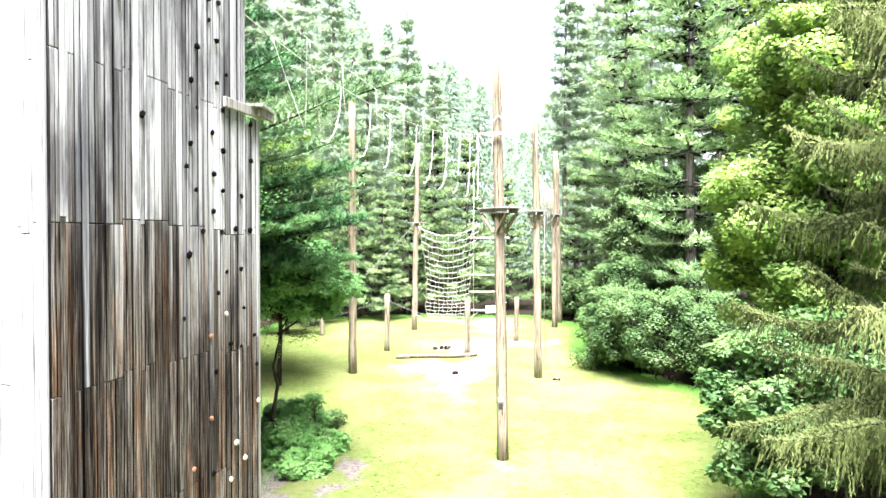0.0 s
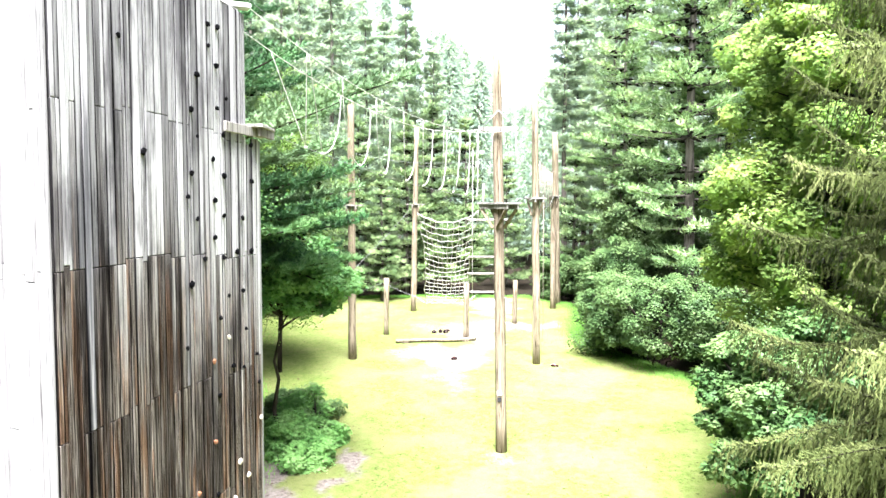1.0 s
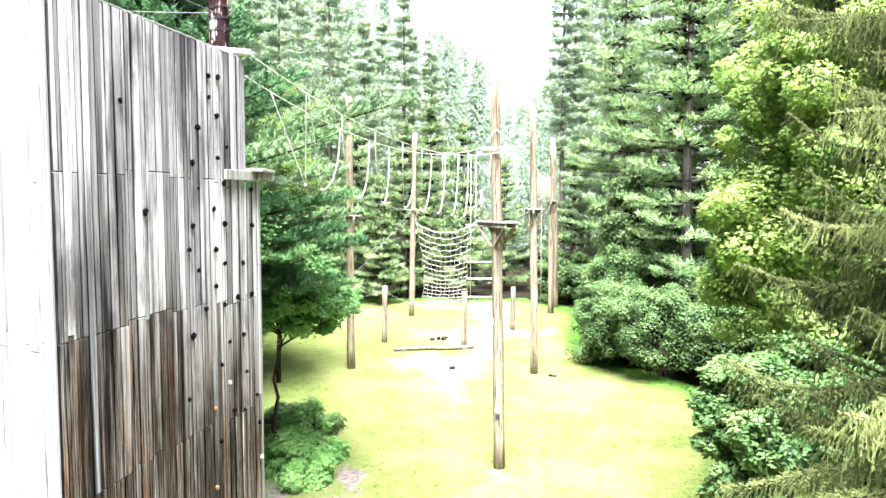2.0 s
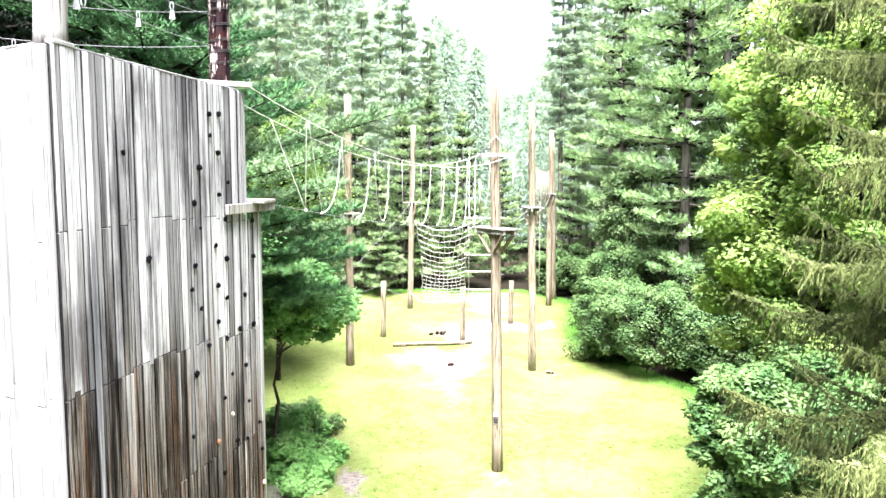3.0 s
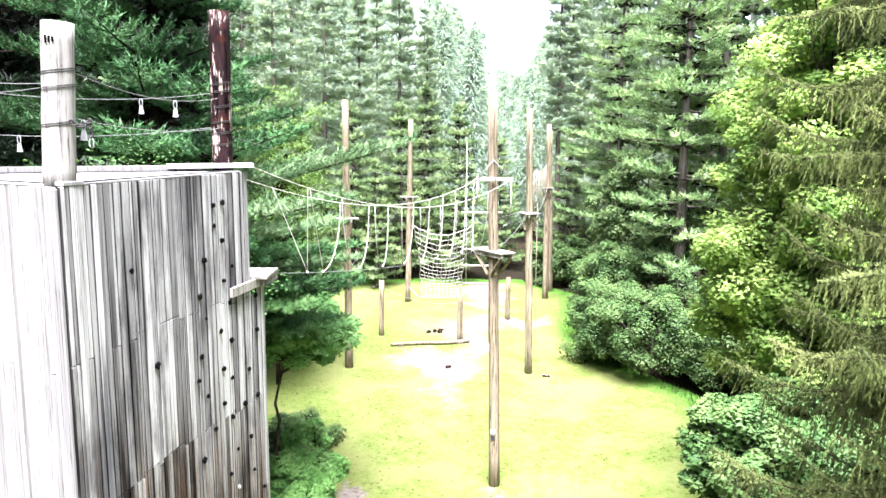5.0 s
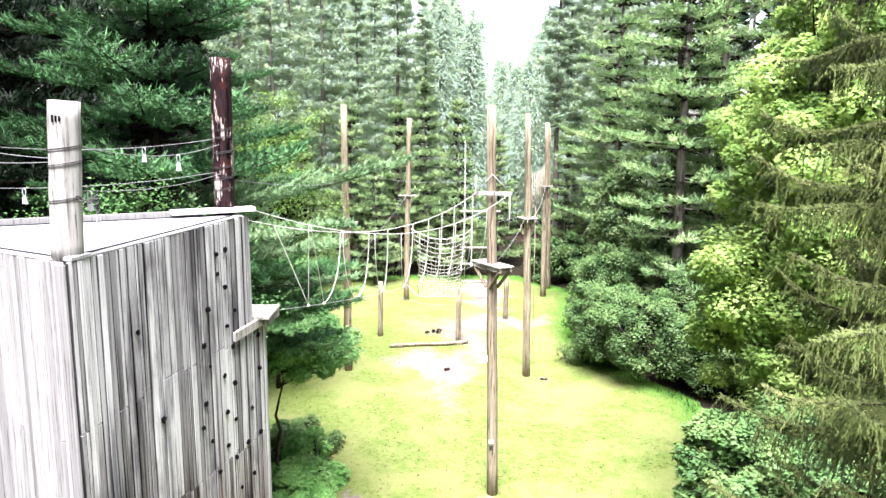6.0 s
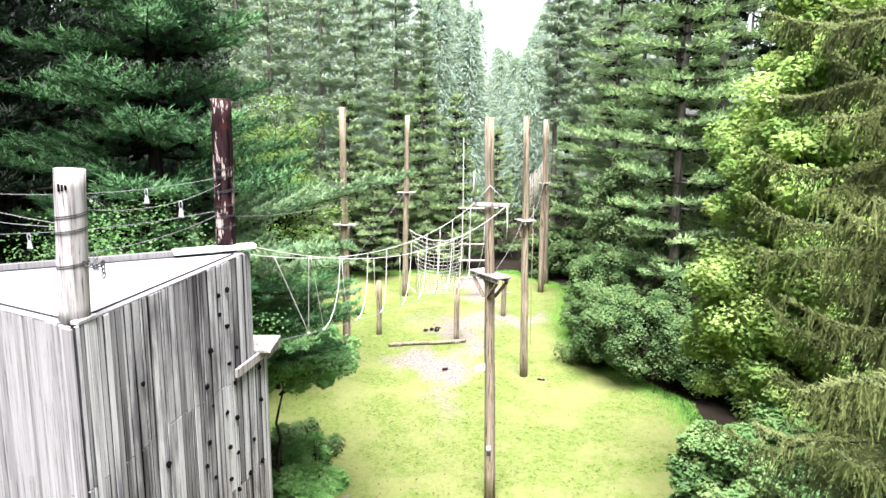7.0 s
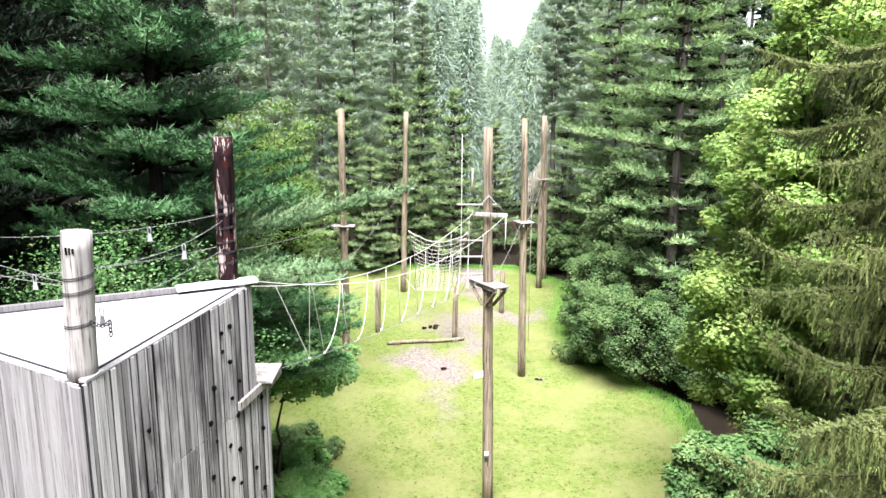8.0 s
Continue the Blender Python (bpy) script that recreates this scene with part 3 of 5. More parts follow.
# climbing holds, in drifts on the boarded face
def hold_bm(r, rng):
    bm = bmesh.new()
    bmesh.ops.create_icosphere(bm, subdivisions=1, radius=r)
    for v in bm.verts:
        v.co *= rng.uniform(0.75, 1.2)
        v.co.y *= 0.75
    return bm


hold_spots = ((2.70, 9.01), (2.95, 9.03), (2.71, 8.75), (2.90, 8.54), (2.42, 8.36), (3.15, 8.17), (2.90, 8.02), (0.93, 8.48), (2.29, 7.93), (3.05, 7.70), (2.41, 7.63), (2.78, 7.38), (1.31, 7.37),
              (3.06, 7.19), (2.27, 7.19), (2.81, 6.87), (2.17, 6.91), (3.04, 6.68), (2.38, 6.65), (2.79, 6.41), (3.01, 6.15), (2.54, 6.16), (3.84, 7.64), (3.85, 7.14), (3.56, 6.64), (3.39, 6.20),
              (3.81, 6.18), (3.54, 5.66), (2.22, 5.88), (3.14, 5.64), (2.91, 5.38), (3.12, 5.10), (2.10, 5.15), (2.72, 4.86), (3.61, 5.13), (2.85, 4.40), (3.23, 4.70), (3.93, 4.72), (3.53, 4.62), (4.0, 4.3),
              (4.05, 3.78), (2.72, 3.84), (2.30, 3.34), (2.77, 3.14), (3.39, 3.36), (3.63, 3.09), (3.22, 2.92))
rng = random.Random(11)
for s, z in hold_spots:
    tint = HOLD_DARK if z > 5.2 or rng.random() < 0.45 else rng.choice((HOLD_PALE, HOLD_RUST, HOLD_DARK))
    ob = part("climbing_hold", hold_bm(rng.uniform(0.03, 0.048), rng), tint)
    ob.matrix_world = Matrix.Translation(along(A, B, s, 0.06, z)) @ Matrix.Rotation(math.atan2(d.y, d.x), 4, "Z")
    basis = ob.matrix_world.copy()
    ob.parent = tower
    ob.matrix_parent_inverse = Matrix.Translation(-tower.location)
    ob.matrix_basis = basis


# ---------------------------------------------------------------- poles
def pole_shaft(base, top, r0, r1, sides=14, n=10, wob=0.01, seed=0):
    rg = np.random.default_rng(seed)
    s = np.linspace(0, 1, n)[:, None]
    p = np.array(base, float) * (1 - s) + np.array(top, float) * s
    p[1:-1, :2] += rg.normal(0, wob, (n - 2, 2))
    return Build().tube(p, np.linspace(r0, r1, n), sides)


def place_under(ob, owner):
    return under(ob, owner)


def band(centre, r, h=0.03):
    a = np.linspace(0, 2 * np.pi, 17)
    x, y, z = centre
    return Build().tube(np.stack([x + r * np.cos(a), y + r * np.sin(a), z + 0.02 * np.sin(a + 1)], -1), h / 2, 5, False)


def tower_pole(name, base, top, r0, r1, mat, bands, label):
    ob = thing(name, label, "pole", at=(base[0], base[1], base[2]))
    place_under(part("shaft", pole_shaft(base, top, r0, r1, seed=3, wob=0.002), mat), ob)
    for z in bands:
        f = (z - base[2]) / (top[2] - base[2])
        c = (base[0] + (top[0] - base[0]) * f, base[1] + (top[1] - base[1]) * f, z)
        for k in range(2):
            place_under(part("cable_wrap", band((c[0], c[1], c[2] + 0.02 * k), r0 + (r1 - r0) * f + 0.004, 0.007), WRAP), ob)
    return ob


tower_pole("tower_post", (-3.46, 6.62, 9.36), (-3.38, 6.62, 10.82), 0.142, 0.138, POLE_PALE, (9.93, 10.25, 10.39), "silvered round timber post rising through the tower roof")
tower_pole("tower_post", (-2.955, 10.02, 8.9), (-2.92, 10.02, 11.50), 0.135, 0.138, CREOSOTE, (9.75, 9.9, 10.05, 10.25, 10.45, 10.55), "dark creosoted timber post with peeling pale patches")
tower_pole("tower_post", (-6.15, 8.2, 8.9), (-6.15, 8.2, 10.8), 0.15, 0.145, POLE_PALE, (9.9, 10.3), "silvered round timber post at the far tower corner")


def rust_marks():
    """Three rusty staples near the top of the pale post."""
    post = bpy.data.objects["tower_post"]
    for k in range(3):
        place_under(part("staple", box_bm((0.018, 0.012, 0.07 - 0.012 * k), (-3.425 + 0.03 * k, 6.478, 10.66), 0.002), HOLD_DARK, None, "rusty staple"), post)


rust_marks()


def post_chain():
    """A short chain with a snap hook, tied to the pale post and hanging over the roof."""
    ob = thing("belay_chain", "short steel chain with a hook tied to the post", "chain", at=(-3.3, 6.62, 9.95))
    a = np.linspace(0, 2 * np.pi, 11)
    path = [(-3.29 + 0.032 * k, 6.56, 9.96 - 0.04 * math.sin(0.6 * k)) for k in range(6)] + [(-3.12, 6.56, 9.96 - 0.04 * k) for k in range(4)]
    for k, (x, y, z) in enumerate(path):
        long, wide = (0.024, 0.012) if k < 6 else (0.012, 0.026)
        ring = np.stack([x + long * np.cos(a), y + (0.010 * np.sin(a) if k % 2 else 0 * a), z + wide * np.sin(a)], -1)
        place_under(part("chain_link", Build().tube(ring, 0.007, 5, False), WRAP), ob)
    hook = np.stack([-3.12 + 0.02 * np.cos(a), 6.56 + 0 * a, 9.77 + 0.045 * np.sin(a)], -1)
    place_under(part("snap_hook", Build().tube(hook, 0.006, 5, False), GALV), ob)


post_chain()


def deck_part(owner, cx, cy, z, w, dp, ang, boards=3, brace_len=0.52, r=0.15):
    """A small lookout deck round a pole: boards on two bearers, with braces below."""
    rot = Matrix.Rotation(ang, 4, "Z")
    base = Vector((cx, cy, z))
    deck = None
    for i in (boards // 2, *(k for k in range(boards) if k != boards // 2)):
        y = (i - (boards - 1) / 2) * dp / boards
        board = place_under(part("deck_board" if deck else "deck", box_bm((w * (1 + 0.06 * (i % 2)), dp / boards - 0.012, 0.04), base + rot @ Vector((0, y, 0)), 0.005, rot), DECK), deck or owner)
        deck = deck or board
    for sgn in (-1, 1):
        place_under(part("bearer", box_bm((0.05, dp * 0.95, 0.12), base + rot @ Vector((sgn * (r + 0.03), 0, -0.085)), 0.005, rot), DECK), deck)
        for sd in (-1, 1):
            a = base + rot @ Vector((sgn * (r + 0.02), sd * dp * 0.42, -0.15))
            b = base + rot @ Vector((sgn * r * 0.8, sd * r * 0.6, -0.15 - brace_len))
            place_under(part("brace", beam(a, b, 0.05, 0.09, (1, 0, 0)), POLE), deck)


def course_pole(base, top, r0, r1, label, deck=None, seed=0):
    ob = thing("course_pole", label, "pole", "poles of the rope course", at=base)
    low = (base[0], base[1], base[2] - 0.4)
    place_under(part("shaft", pole_shaft(low, top, r0, r1, seed=seed, wob=0.012), POLE), ob)
    if deck:
        z, w, dp, ang = deck
        f = (z - base[2]) / (top[2] - base[2])
        deck_part(ob, base[0] + (top[0] - base[0]) * f, base[1] + (top[1] - base[1]) * f, z, w, dp, ang, r=r0 * 0.9)
    return ob


main_pole = course_pole((1.70, 20.0, gz(1.7, 20)), (1.51, 20.0, 11.19), 0.165, 0.125, "tall round timber pole with a small deck", (6.86, 0.5, 1.4, 0.53), 1)
course_pole((3.80, 28.8, gz(3.8, 28.8)), (3.64, 28.8, 11.15), 0.16, 0.12, "tall timber pole with a small pale deck", (7.08, 0.6, 0.75, 0.35), 2)
course_pole((6.36, 41.55, gz(6.4, 41.5)), (6.40, 41.6, 10.89), 0.17, 0.13, "tall timber pole at the far end with a deck", (7.33, 0.6, 0.6, 0.2), 3)
course_pole((-1.54, 40.8, gz(-1.5, 40.8)), (-1.33, 40.9, 11.09), 0.165, 0.13, "tall timber pole beside the cargo net", (6.85, 1.0, 0.5, 0.1), 4)
course_pole((-3.55, 29.4, gz(-3.5, 29.4)), (-3.55, 29.3, 11.47), 0.17, 0.13, "tall timber pole half hidden by pine boughs", (6.8, 0.9, 0.5, 0.0), 5)
course_pole((7.0, 43.6, gz(7.0, 43.6)), (6.8, 43.6, 10.6), 0.14, 0.11, "timber pole standing close beside another pole", None, 6)

# tag, steps and sign on the nearest pole
place_under(part("white_plate", box_bm((0.13, 0.012, 0.13), (1.62, 19.828, 1.68), 0.003), WHITE, None, "small white plate"), main_pole)
place_under(part("dark_plate", box_bm((0.11, 0.012, 0.12), (1.62, 19.83, 1.50), 0.003), BLACK), main_pole)
place_under(part("sign_board", box_bm((0.34, 0.03, 0.2), (1.36, 19.9, 4.12), 0.004, Matrix.Rotation(0.5, 4, "Z")), WHITE, None, "white sign board"), main_pole)
for i, (z, sd) in enumerate(((3.35, -1), (3.62, 1), (4.3, 1), (5.2, -1), (5.6, 1), (3.0, 1))):
    place_under(part("staple_step", Build().tube([(1.57 + sd * 0.13, 19.93, z), (1.57 + sd * 0.23, 19.9, z), (1.57 + sd * 0.23, 19.9, z - 0.02)], 0.011, 5), STEEL), main_pole)
# crossbar that spreads the two hand cables
place_under(part("crossbar", beam((1.07, 19.86, 8.84), (2.06, 19.62, 8.84), 0.07, 0.1), DECK), main_pole)
for sd in (1.12, 2.0):
    place_under(part("stay", Build().tube([(1.55, 19.84, 9.35), (sd, 19.76, 8.88)], 0.013, 5), STEEL), main_pole)
place_under(part("hanging_rope", Build().tube([(2.0, 19.6, 8.8), (2.01, 19.6, 8.3), (1.99, 19.6, 7.9)], 0.014, 5), ROPE), main_pole)


def short_post(x, y, top, r, seed):
    base = (x, y, gz(x, y))
    ob = thing("short_post", "short weathered timber post standing in the lawn", "post", "short posts", at=base)
    place_under(part("shaft", pole_shaft((x, y, base[2] - 0.3), (x + 0.03, y, top), r, r * 0.95, 10, 5, 0.005, seed), POLE), ob)
    return ob


for i, (x, y, top) in enumerate(((-2.52, 33.7, 3.46), (1.14, 32.9, 3.31), (3.72, 36.8, 3.05), (-6.3, 38.5, 2.25))):
    short_post(x, y, top, 0.13, 20 + i)

# ---------------------------------------------------------------- rope works
HAND_L = sagging((-2.90, 10.20, 9.35), (1.12, 19.84, 8.86), 0.58, 201)
HAND_R = sagging((-2.60, 9.95, 9.49), (2.02, 19.63, 8.86), 0.68, 201)
FOOT = sagging((-2.44, 10.82, 7.84), (1.30, 19.6, 6.98), 0.16, 201)


def on(line, s):
    return line[int(round(max(0.0, min(1.0, s)) * (len(line) - 1)))]


bridge = thing("rope_loop_bridge", "pale rope loops hung from two hand cables over a foot cable", "rope bridge", at=(-1.0, 15.2, 7.4))
for line, r in ((HAND_L, 0.006), (HAND_R, 0.006), (FOOT, 0.0045)):
    place_under(rope("cable", line, r, ROPE if line is not FOOT else STEEL, None), bridge)


def loop_path(a, b, low, taut_a, taut_b):
    """A rope from a down to low and up to b; a slack side hangs in a curve, a taut one straight."""
    a, b, low = (np.array(v, float) for v in (a, b, low))
    t = np.linspace(0, 1, 11)[:, None]

    def side(p, taut):
        over, down = (t, t) if taut else (t ** 1.7, 1 - (1 - t) ** 1.9)
        q = p + (low - p) * over
        q[:, 2] = p[2] + (low[2] - p[2]) * down[:, 0]
        return q
    return side(a, taut_a), side(b, taut_b)


# where each loop leaves one hand cable, touches the foot cable and joins the other hand cable
loops = ((0.095, 0.13, 0.088, True, True), (0.135, 0.29, 0.138, True, False), (0.22, 0.395, 0.27, False, False), (0.32, 0.475, 0.37, False, False), (0.415, 0.595, 0.47, False, False),
         (0.49, 0.68, 0.56, False, False), (0.58, 0.76, 0.65, False, False), (0.66, 0.84, 0.735, False, False), (0.75, 0.91, 0.82, False, False), (0.84, 0.97, 0.9, False, False))
for i, (sa, sb, sl, ta, tb) in enumerate(loops):
    la, lb = (HAND_L, HAND_R) if i == 0 else (HAND_R, HAND_L)
    low = on(FOOT, sl) + np.array([0, 0, 0.01 if ta else 0.04])
    strand = Build()
    for line in loop_path(on(la, sa), on(lb, sb), low, ta, tb):
        strand.tube(line, 0.0058, 5)
    place_under(part("loop", strand, ROPE), bridge)
    knot = bmesh.new()
    bmesh.ops.create_icosphere(knot, subdivisions=1, radius=0.026)
    bmesh.ops.translate(knot, vec=low, verts=knot.verts)
    place_under(part("knot", knot, ROPE), bridge)


def cargo_net():
    """A net slung slantwise: its head on a cable, its foot tied back low."""
    ob = thing("cargo_net", "pale knotted rope cargo net slung between poles", "cargo net", at=(0.4, 34.0, 2.1))
    rows, cols = 18, 10

    def knot(i, j):
        u, v = i / cols, j / rows
        left = np.array((-0.93, 30.0, 6.48)) * (1 - v) + np.array((-0.77, 38.0, 1.75)) * v
        right = np.array((1.50, 29.0, 6.58)) * (1 - v) + np.array((1.34, 38.0, 1.75)) * v
        p = left * (1 - u) + right * u
        pinch = 0.16 * math.sin(math.pi * min(1.0, v * 1.25))
        p[0] += (0.5 - u) * 2 * pinch + 0.035 * math.sin(3.1 * i + 1.7 * j)
        p[2] -= (1 - (2 * u - 1) ** 2) * 0.42 * (1 - v) + 0.22 * math.sin(math.pi * v) + 0.025 * math.sin(2.3 * i + 1.9 * j)
        return tuple(p)
    for i in range(cols + 1):
        place_under(rope("net_upright", [knot(i, j) for j in range(rows + 1)], 0.013 if i not in (0, cols) else 0.018, NET_ROPE, None, sides=4), ob)
    for j in range(rows + 1):
        place_under(rope("net_cross", [knot(i, j) for i in range(cols + 1)], 0.010 if j not in (0, rows) else 0.016, NET_ROPE, None, sides=4), ob)
    for i, end in ((cols, (3.66, 28.8, 7.2)),):
        place_under(rope("net_stay", [knot(i, 0), end], 0.006, STEEL, None, sides=4), ob)
    for i, end in ((0, (-1.5, 40.7, 1.8)), (cols, (2.0, 40.6, 1.9))):
        place_under(rope("net_stay", [knot(i, rows), end], 0.012, ROPE, None, sides=4), ob)
    return ob


cargo_net()


def hanging_ladder():
    ob = thing("hanging_ladder", "giant ladder of pale round beams on ropes", "rope ladder", at=(2.4, 40.5, 1.5))
    for z, x0, x1 in ((6.0, 1.47, 3.73), (3.95, 1.5, 3.2), (3.02, 1.5, 3.2), (2.0, 1.6, 3.2)):
        place_under(part("rung", Build().tube([(x0, 40.6, z), ((x0 + x1) / 2, 40.6, z - 0.01), (x1, 40.6, z)], 0.06, 8), DECK), ob)
    for x in (1.75, 3.05):
        place_under(rope("ladder_rope", [(x, 40.6, 9.9), (x, 40.6, 5.0), (x, 40.6, 1.4)], 0.013, ROPE, None), ob)
    for x in (2.35, 3.2):
        place_under(part("hanging_log", Build().tube([(x, 41.0, 6.35), (x + 0.02, 41.0, 8.0)], 0.05, 8), DECK), ob)
    return ob


hanging_ladder()


def stick_bridge():
    ob = thing("hanging_rope_curtain", "row of pale ropes hung from a cable between two poles", "rope bridge", at=(5.2, 34.0, 6.2))
    top = sagging((3.7, 28.8, 8.85), (6.36, 41.5, 8.7), 0.2, 40)
    place_under(rope("cable", top, 0.012, STEEL, None), ob)
    for k in range(9):
        p = on(top, 0.08 + k * 0.098)
        place_under(rope("hanging_rope", [p, (p[0], p[1], 7.6), (p[0] + 0.02, p[1], 6.2 + 0.05 * k + 0.14 * math.sin(k * 1.9))], 0.02, STICK, None, sides=4), ob)
    foot = sagging((3.8, 29.0, 7.0), (6.36, 41.5, 7.3), 0.4, 30)
    place_under(rope("cable", foot, 0.012, STEEL, None), ob)
    return ob


stick_bridge()


def cable(a, b, sag, r=0.009, label="thin steel cable strung between poles", mat=None):
    ob = rope("guy_cable", sagging(a, b, sag, 24), r * 0.6, mat or STEEL, None)
    return tagged(ob, label, "cable", "cables of the rope course")


cable((1.55, 20, 10.6), (3.65, 28.8, 10.6), 0.25)
cable((1.55, 20, 9.9), (3.66, 28.8, 9.7), 0.25)
cable((3.66, 28.8, 10.3), (6.4, 41.5, 10.3), 0.3)
cable((-3.55, 29.3, 10.6), (-1.35, 40.9, 10.2), 0.3)
cable((-3.55, 29.3, 9.9), (-1.38, 40.9, 9.4), 0.3)
cable((-1.36, 40.9, 9.0), (6.38, 41.5, 9.6), 0.35)
cable((-3.55, 29.3, 8.9), (3.68, 28.8, 9.0), 0.5)
cable((-1.42, 40.8, 6.9), (-4.9, 34.5, 3.0), 0.1, 0.012)
cable((1.75, 19.9, 7.0), (3.6, 28.7, 7.1), 0.15, 0.012)
cable((1.6, 20.1, 10.2), (3.2, 28.6, 5.6), 0.5, 0.011)
cable((-2.52, 33.7, 3.3), (-8.5, 37.0, 1.5), 0.25, 0.012)
cable((-2.52, 33.7, 3.2), (1.14, 32.9, 2.6), 0.35, 0.012)
tagged(rope("climbing_rope", [(4.5, 32.2, 7.2), (4.5, 32.2, 4.0), (4.52, 32.2, 0.6)], 0.011, STICK, None), "single pale rope hanging down to the lawn", "rope")

# belay lines over the tower roof with their pulleys
P1, P2, P3 = (-3.42, 6.62), (-2.93, 10.02), (-6.15, 8.2)


def roof_cable(p, zp, q, zq, sag, r=0.0035):
    line = sagging((p[0], p[1], zp), (q[0], q[1], zq), sag * 0.7, 41)
    tagged(rope("belay_cable", line, r, STEEL, None), "steel belay cable strung above the tower roof", "cable", "belay cables")
    return line


UPPER = roof_cable(P1, 10.46, P2, 10.38, 0.22)
LOWER = roof_cable(P1, 10.02, P2, 9.98, 0.13)
REAR = roof_cable(P3, 10.5, P2, 10.45, 0.24)
REAR_LOW = roof_cable(P3, 9.95, P2, 10.0, 0.18)
roof_cable(P3, 10.6, P1, 10.3, 0.1)
roof_cable(P3, 10.35, P1, 10.28, 0.1)
roof_cable(P2, 9.9, (-2.0, 14.5), 9.5, 0.1)


def pulley(x, y, z, chain=True):
    ob = thing("belay_pulley", "small galvanised pulley hanging on a shackle", "pulley", "belay pulleys", at=(x, y, z))
    a = np.linspace(0, 2 * np.pi, 11)
    place_under(part("shackle", Build().tube(np.stack([x + 0.02 * np.cos(a), np.full(11, y), z - 0.045 + 0.05 * np.sin(a)], -1), 0.006, 5, False), GALV), ob)
    bm = bmesh.new()
    bmesh.ops.create_cone(bm, cap_ends=True, segments=12, radius1=0.036, radius2=0.02, depth=0.10)
    bmesh.ops.scale(bm, vec=(1, 0.4, 1), verts=bm.verts)
    bmesh.ops.translate(bm, vec=(x, y, z - 0.14), verts=bm.verts)
    place_under(part("cheek_plates", bm, GALV), ob)


for line, s in ((REAR, 0.72), (REAR_LOW, 0.36), (UPPER, 0.63), (LOWER, 0.1)):
    pulley(*on(line, s))

# ---------------------------------------------------------------- lawn things
log = thing("balance_beam", "low weathered log beam lying on the worn soil", "beam", at=(-0.2, 32.4, gz(-0.2, 32.4)))
pts = [(-1.98 + 3.55 * s, 32.1 + 0.6 * s, gz(-2 + 3.5 * s, 32.1 + 0.6 * s) + 0.1) for s in np.linspace(0, 1, 9)]
place_under(part("log", Build().tube(pts, 0.08, 9), POLE), log)
for s in (1, 7):
    x, y, z = pts[s]
    place_under(part("chock", box_bm((0.3, 0.24, 0.16), (x, y, z - 0.06), 0.01), POLE), log)


def stump(x, y, r, long, turn):
    """A short piece of log on its side, its ends sawn askew."""
    out = np.array([math.cos(turn), math.sin(turn), 0.0]) * long / 2
    p = np.array([x, y, gz(x, y) + 0.7 * r])
    ob = part("log_stub", Build().tube([p - out, p - 0.3 * out + (0, 0, 0.01), p + 0.4 * out, p + out - (0, 0, 0.02)], [0.8 * r, r, 0.95 * r, 0.7 * r], 8), CREOSOTE)
    tagged(ob, "short dark log stub lying on the soil", "log", "log stubs")


for x, y, r, long, turn in ((-0.3, 34.2, 0.08, 0.2, 0.5), (0.0, 34.3, 0.09, 0.2, 1.2), (0.24, 34.15, 0.1, 0.22, 0.9), (4.45, 28.35, 0.06, 0.3, -0.3), (0.55, 29.4, 0.07, 0.24, 0.5), (0.3, 34.55, 0.05, 0.3, 0.1)):
    stump(x, y, r, long, turn)


# ---------------------------------------------------------------- plants
def unit(v):
    return v / (np.linalg.norm(v, axis=-1, keepdims=True) + 1e-9)


def kites(P, D, U, L, W):
    """A leaf at each P along D, its blade facing U: a four-cornered blade, slightly folded."""
    n = len(P)
    S = unit(np.cross(D, U))
    L, W = np.broadcast_to(L, (n,))[:, None], np.broadcast_to(W, (n,))[:, None]
    V = np.stack([P, P + D * L * 0.45 + S * W * 0.5, P + D * L, P + D * L * 0.45 - S * W * 0.5], 1).reshape(-1, 3)
    return V, np.arange(n * 4).reshape(-1, 4)


def blades(P, D, U, L, W):
    """A three-cornered leaf at each P along D, its blade facing U."""
    n = len(P)
    S = unit(np.cross(D, U))
    L, W = np.broadcast_to(L, (n,))[:, None], np.broadcast_to(W, (n,))[:, None]
    return np.stack([P + S * W * 0.5, P + D * L, P - S * W * 0.5], 1).reshape(-1, 3), np.arange(n * 3).reshape(-1, 3)


def needles(P, D, L, W, rg):
    """A flat needle at each P along D."""
    n = len(P)
    S = unit(np.cross(D, rg.normal(size=(n, 3))))
    L, W = np.broadcast_to(L, (n,))[:, None], np.broadcast_to(W, (n,))[:, None]
    V = np.stack([P + S * W * 0.5, P + D * L, P - S * W * 0.5], 1).reshape(-1, 3)
    return V, np.arange(n * 3).reshape(-1, 3)


def leafy(name, V, F, spray, corners):
    """A mesh of loose leaves; spray tells for each leaf which way its clump faces."""
    me = mesh_of(name, V, [F])
    at = me.attributes.new("spray", "FLOAT_VECTOR", "POINT")
    at.data.foreach_set("vector", np.repeat(unit(spray), corners, 0).astype(np.float32).ravel())
    return me


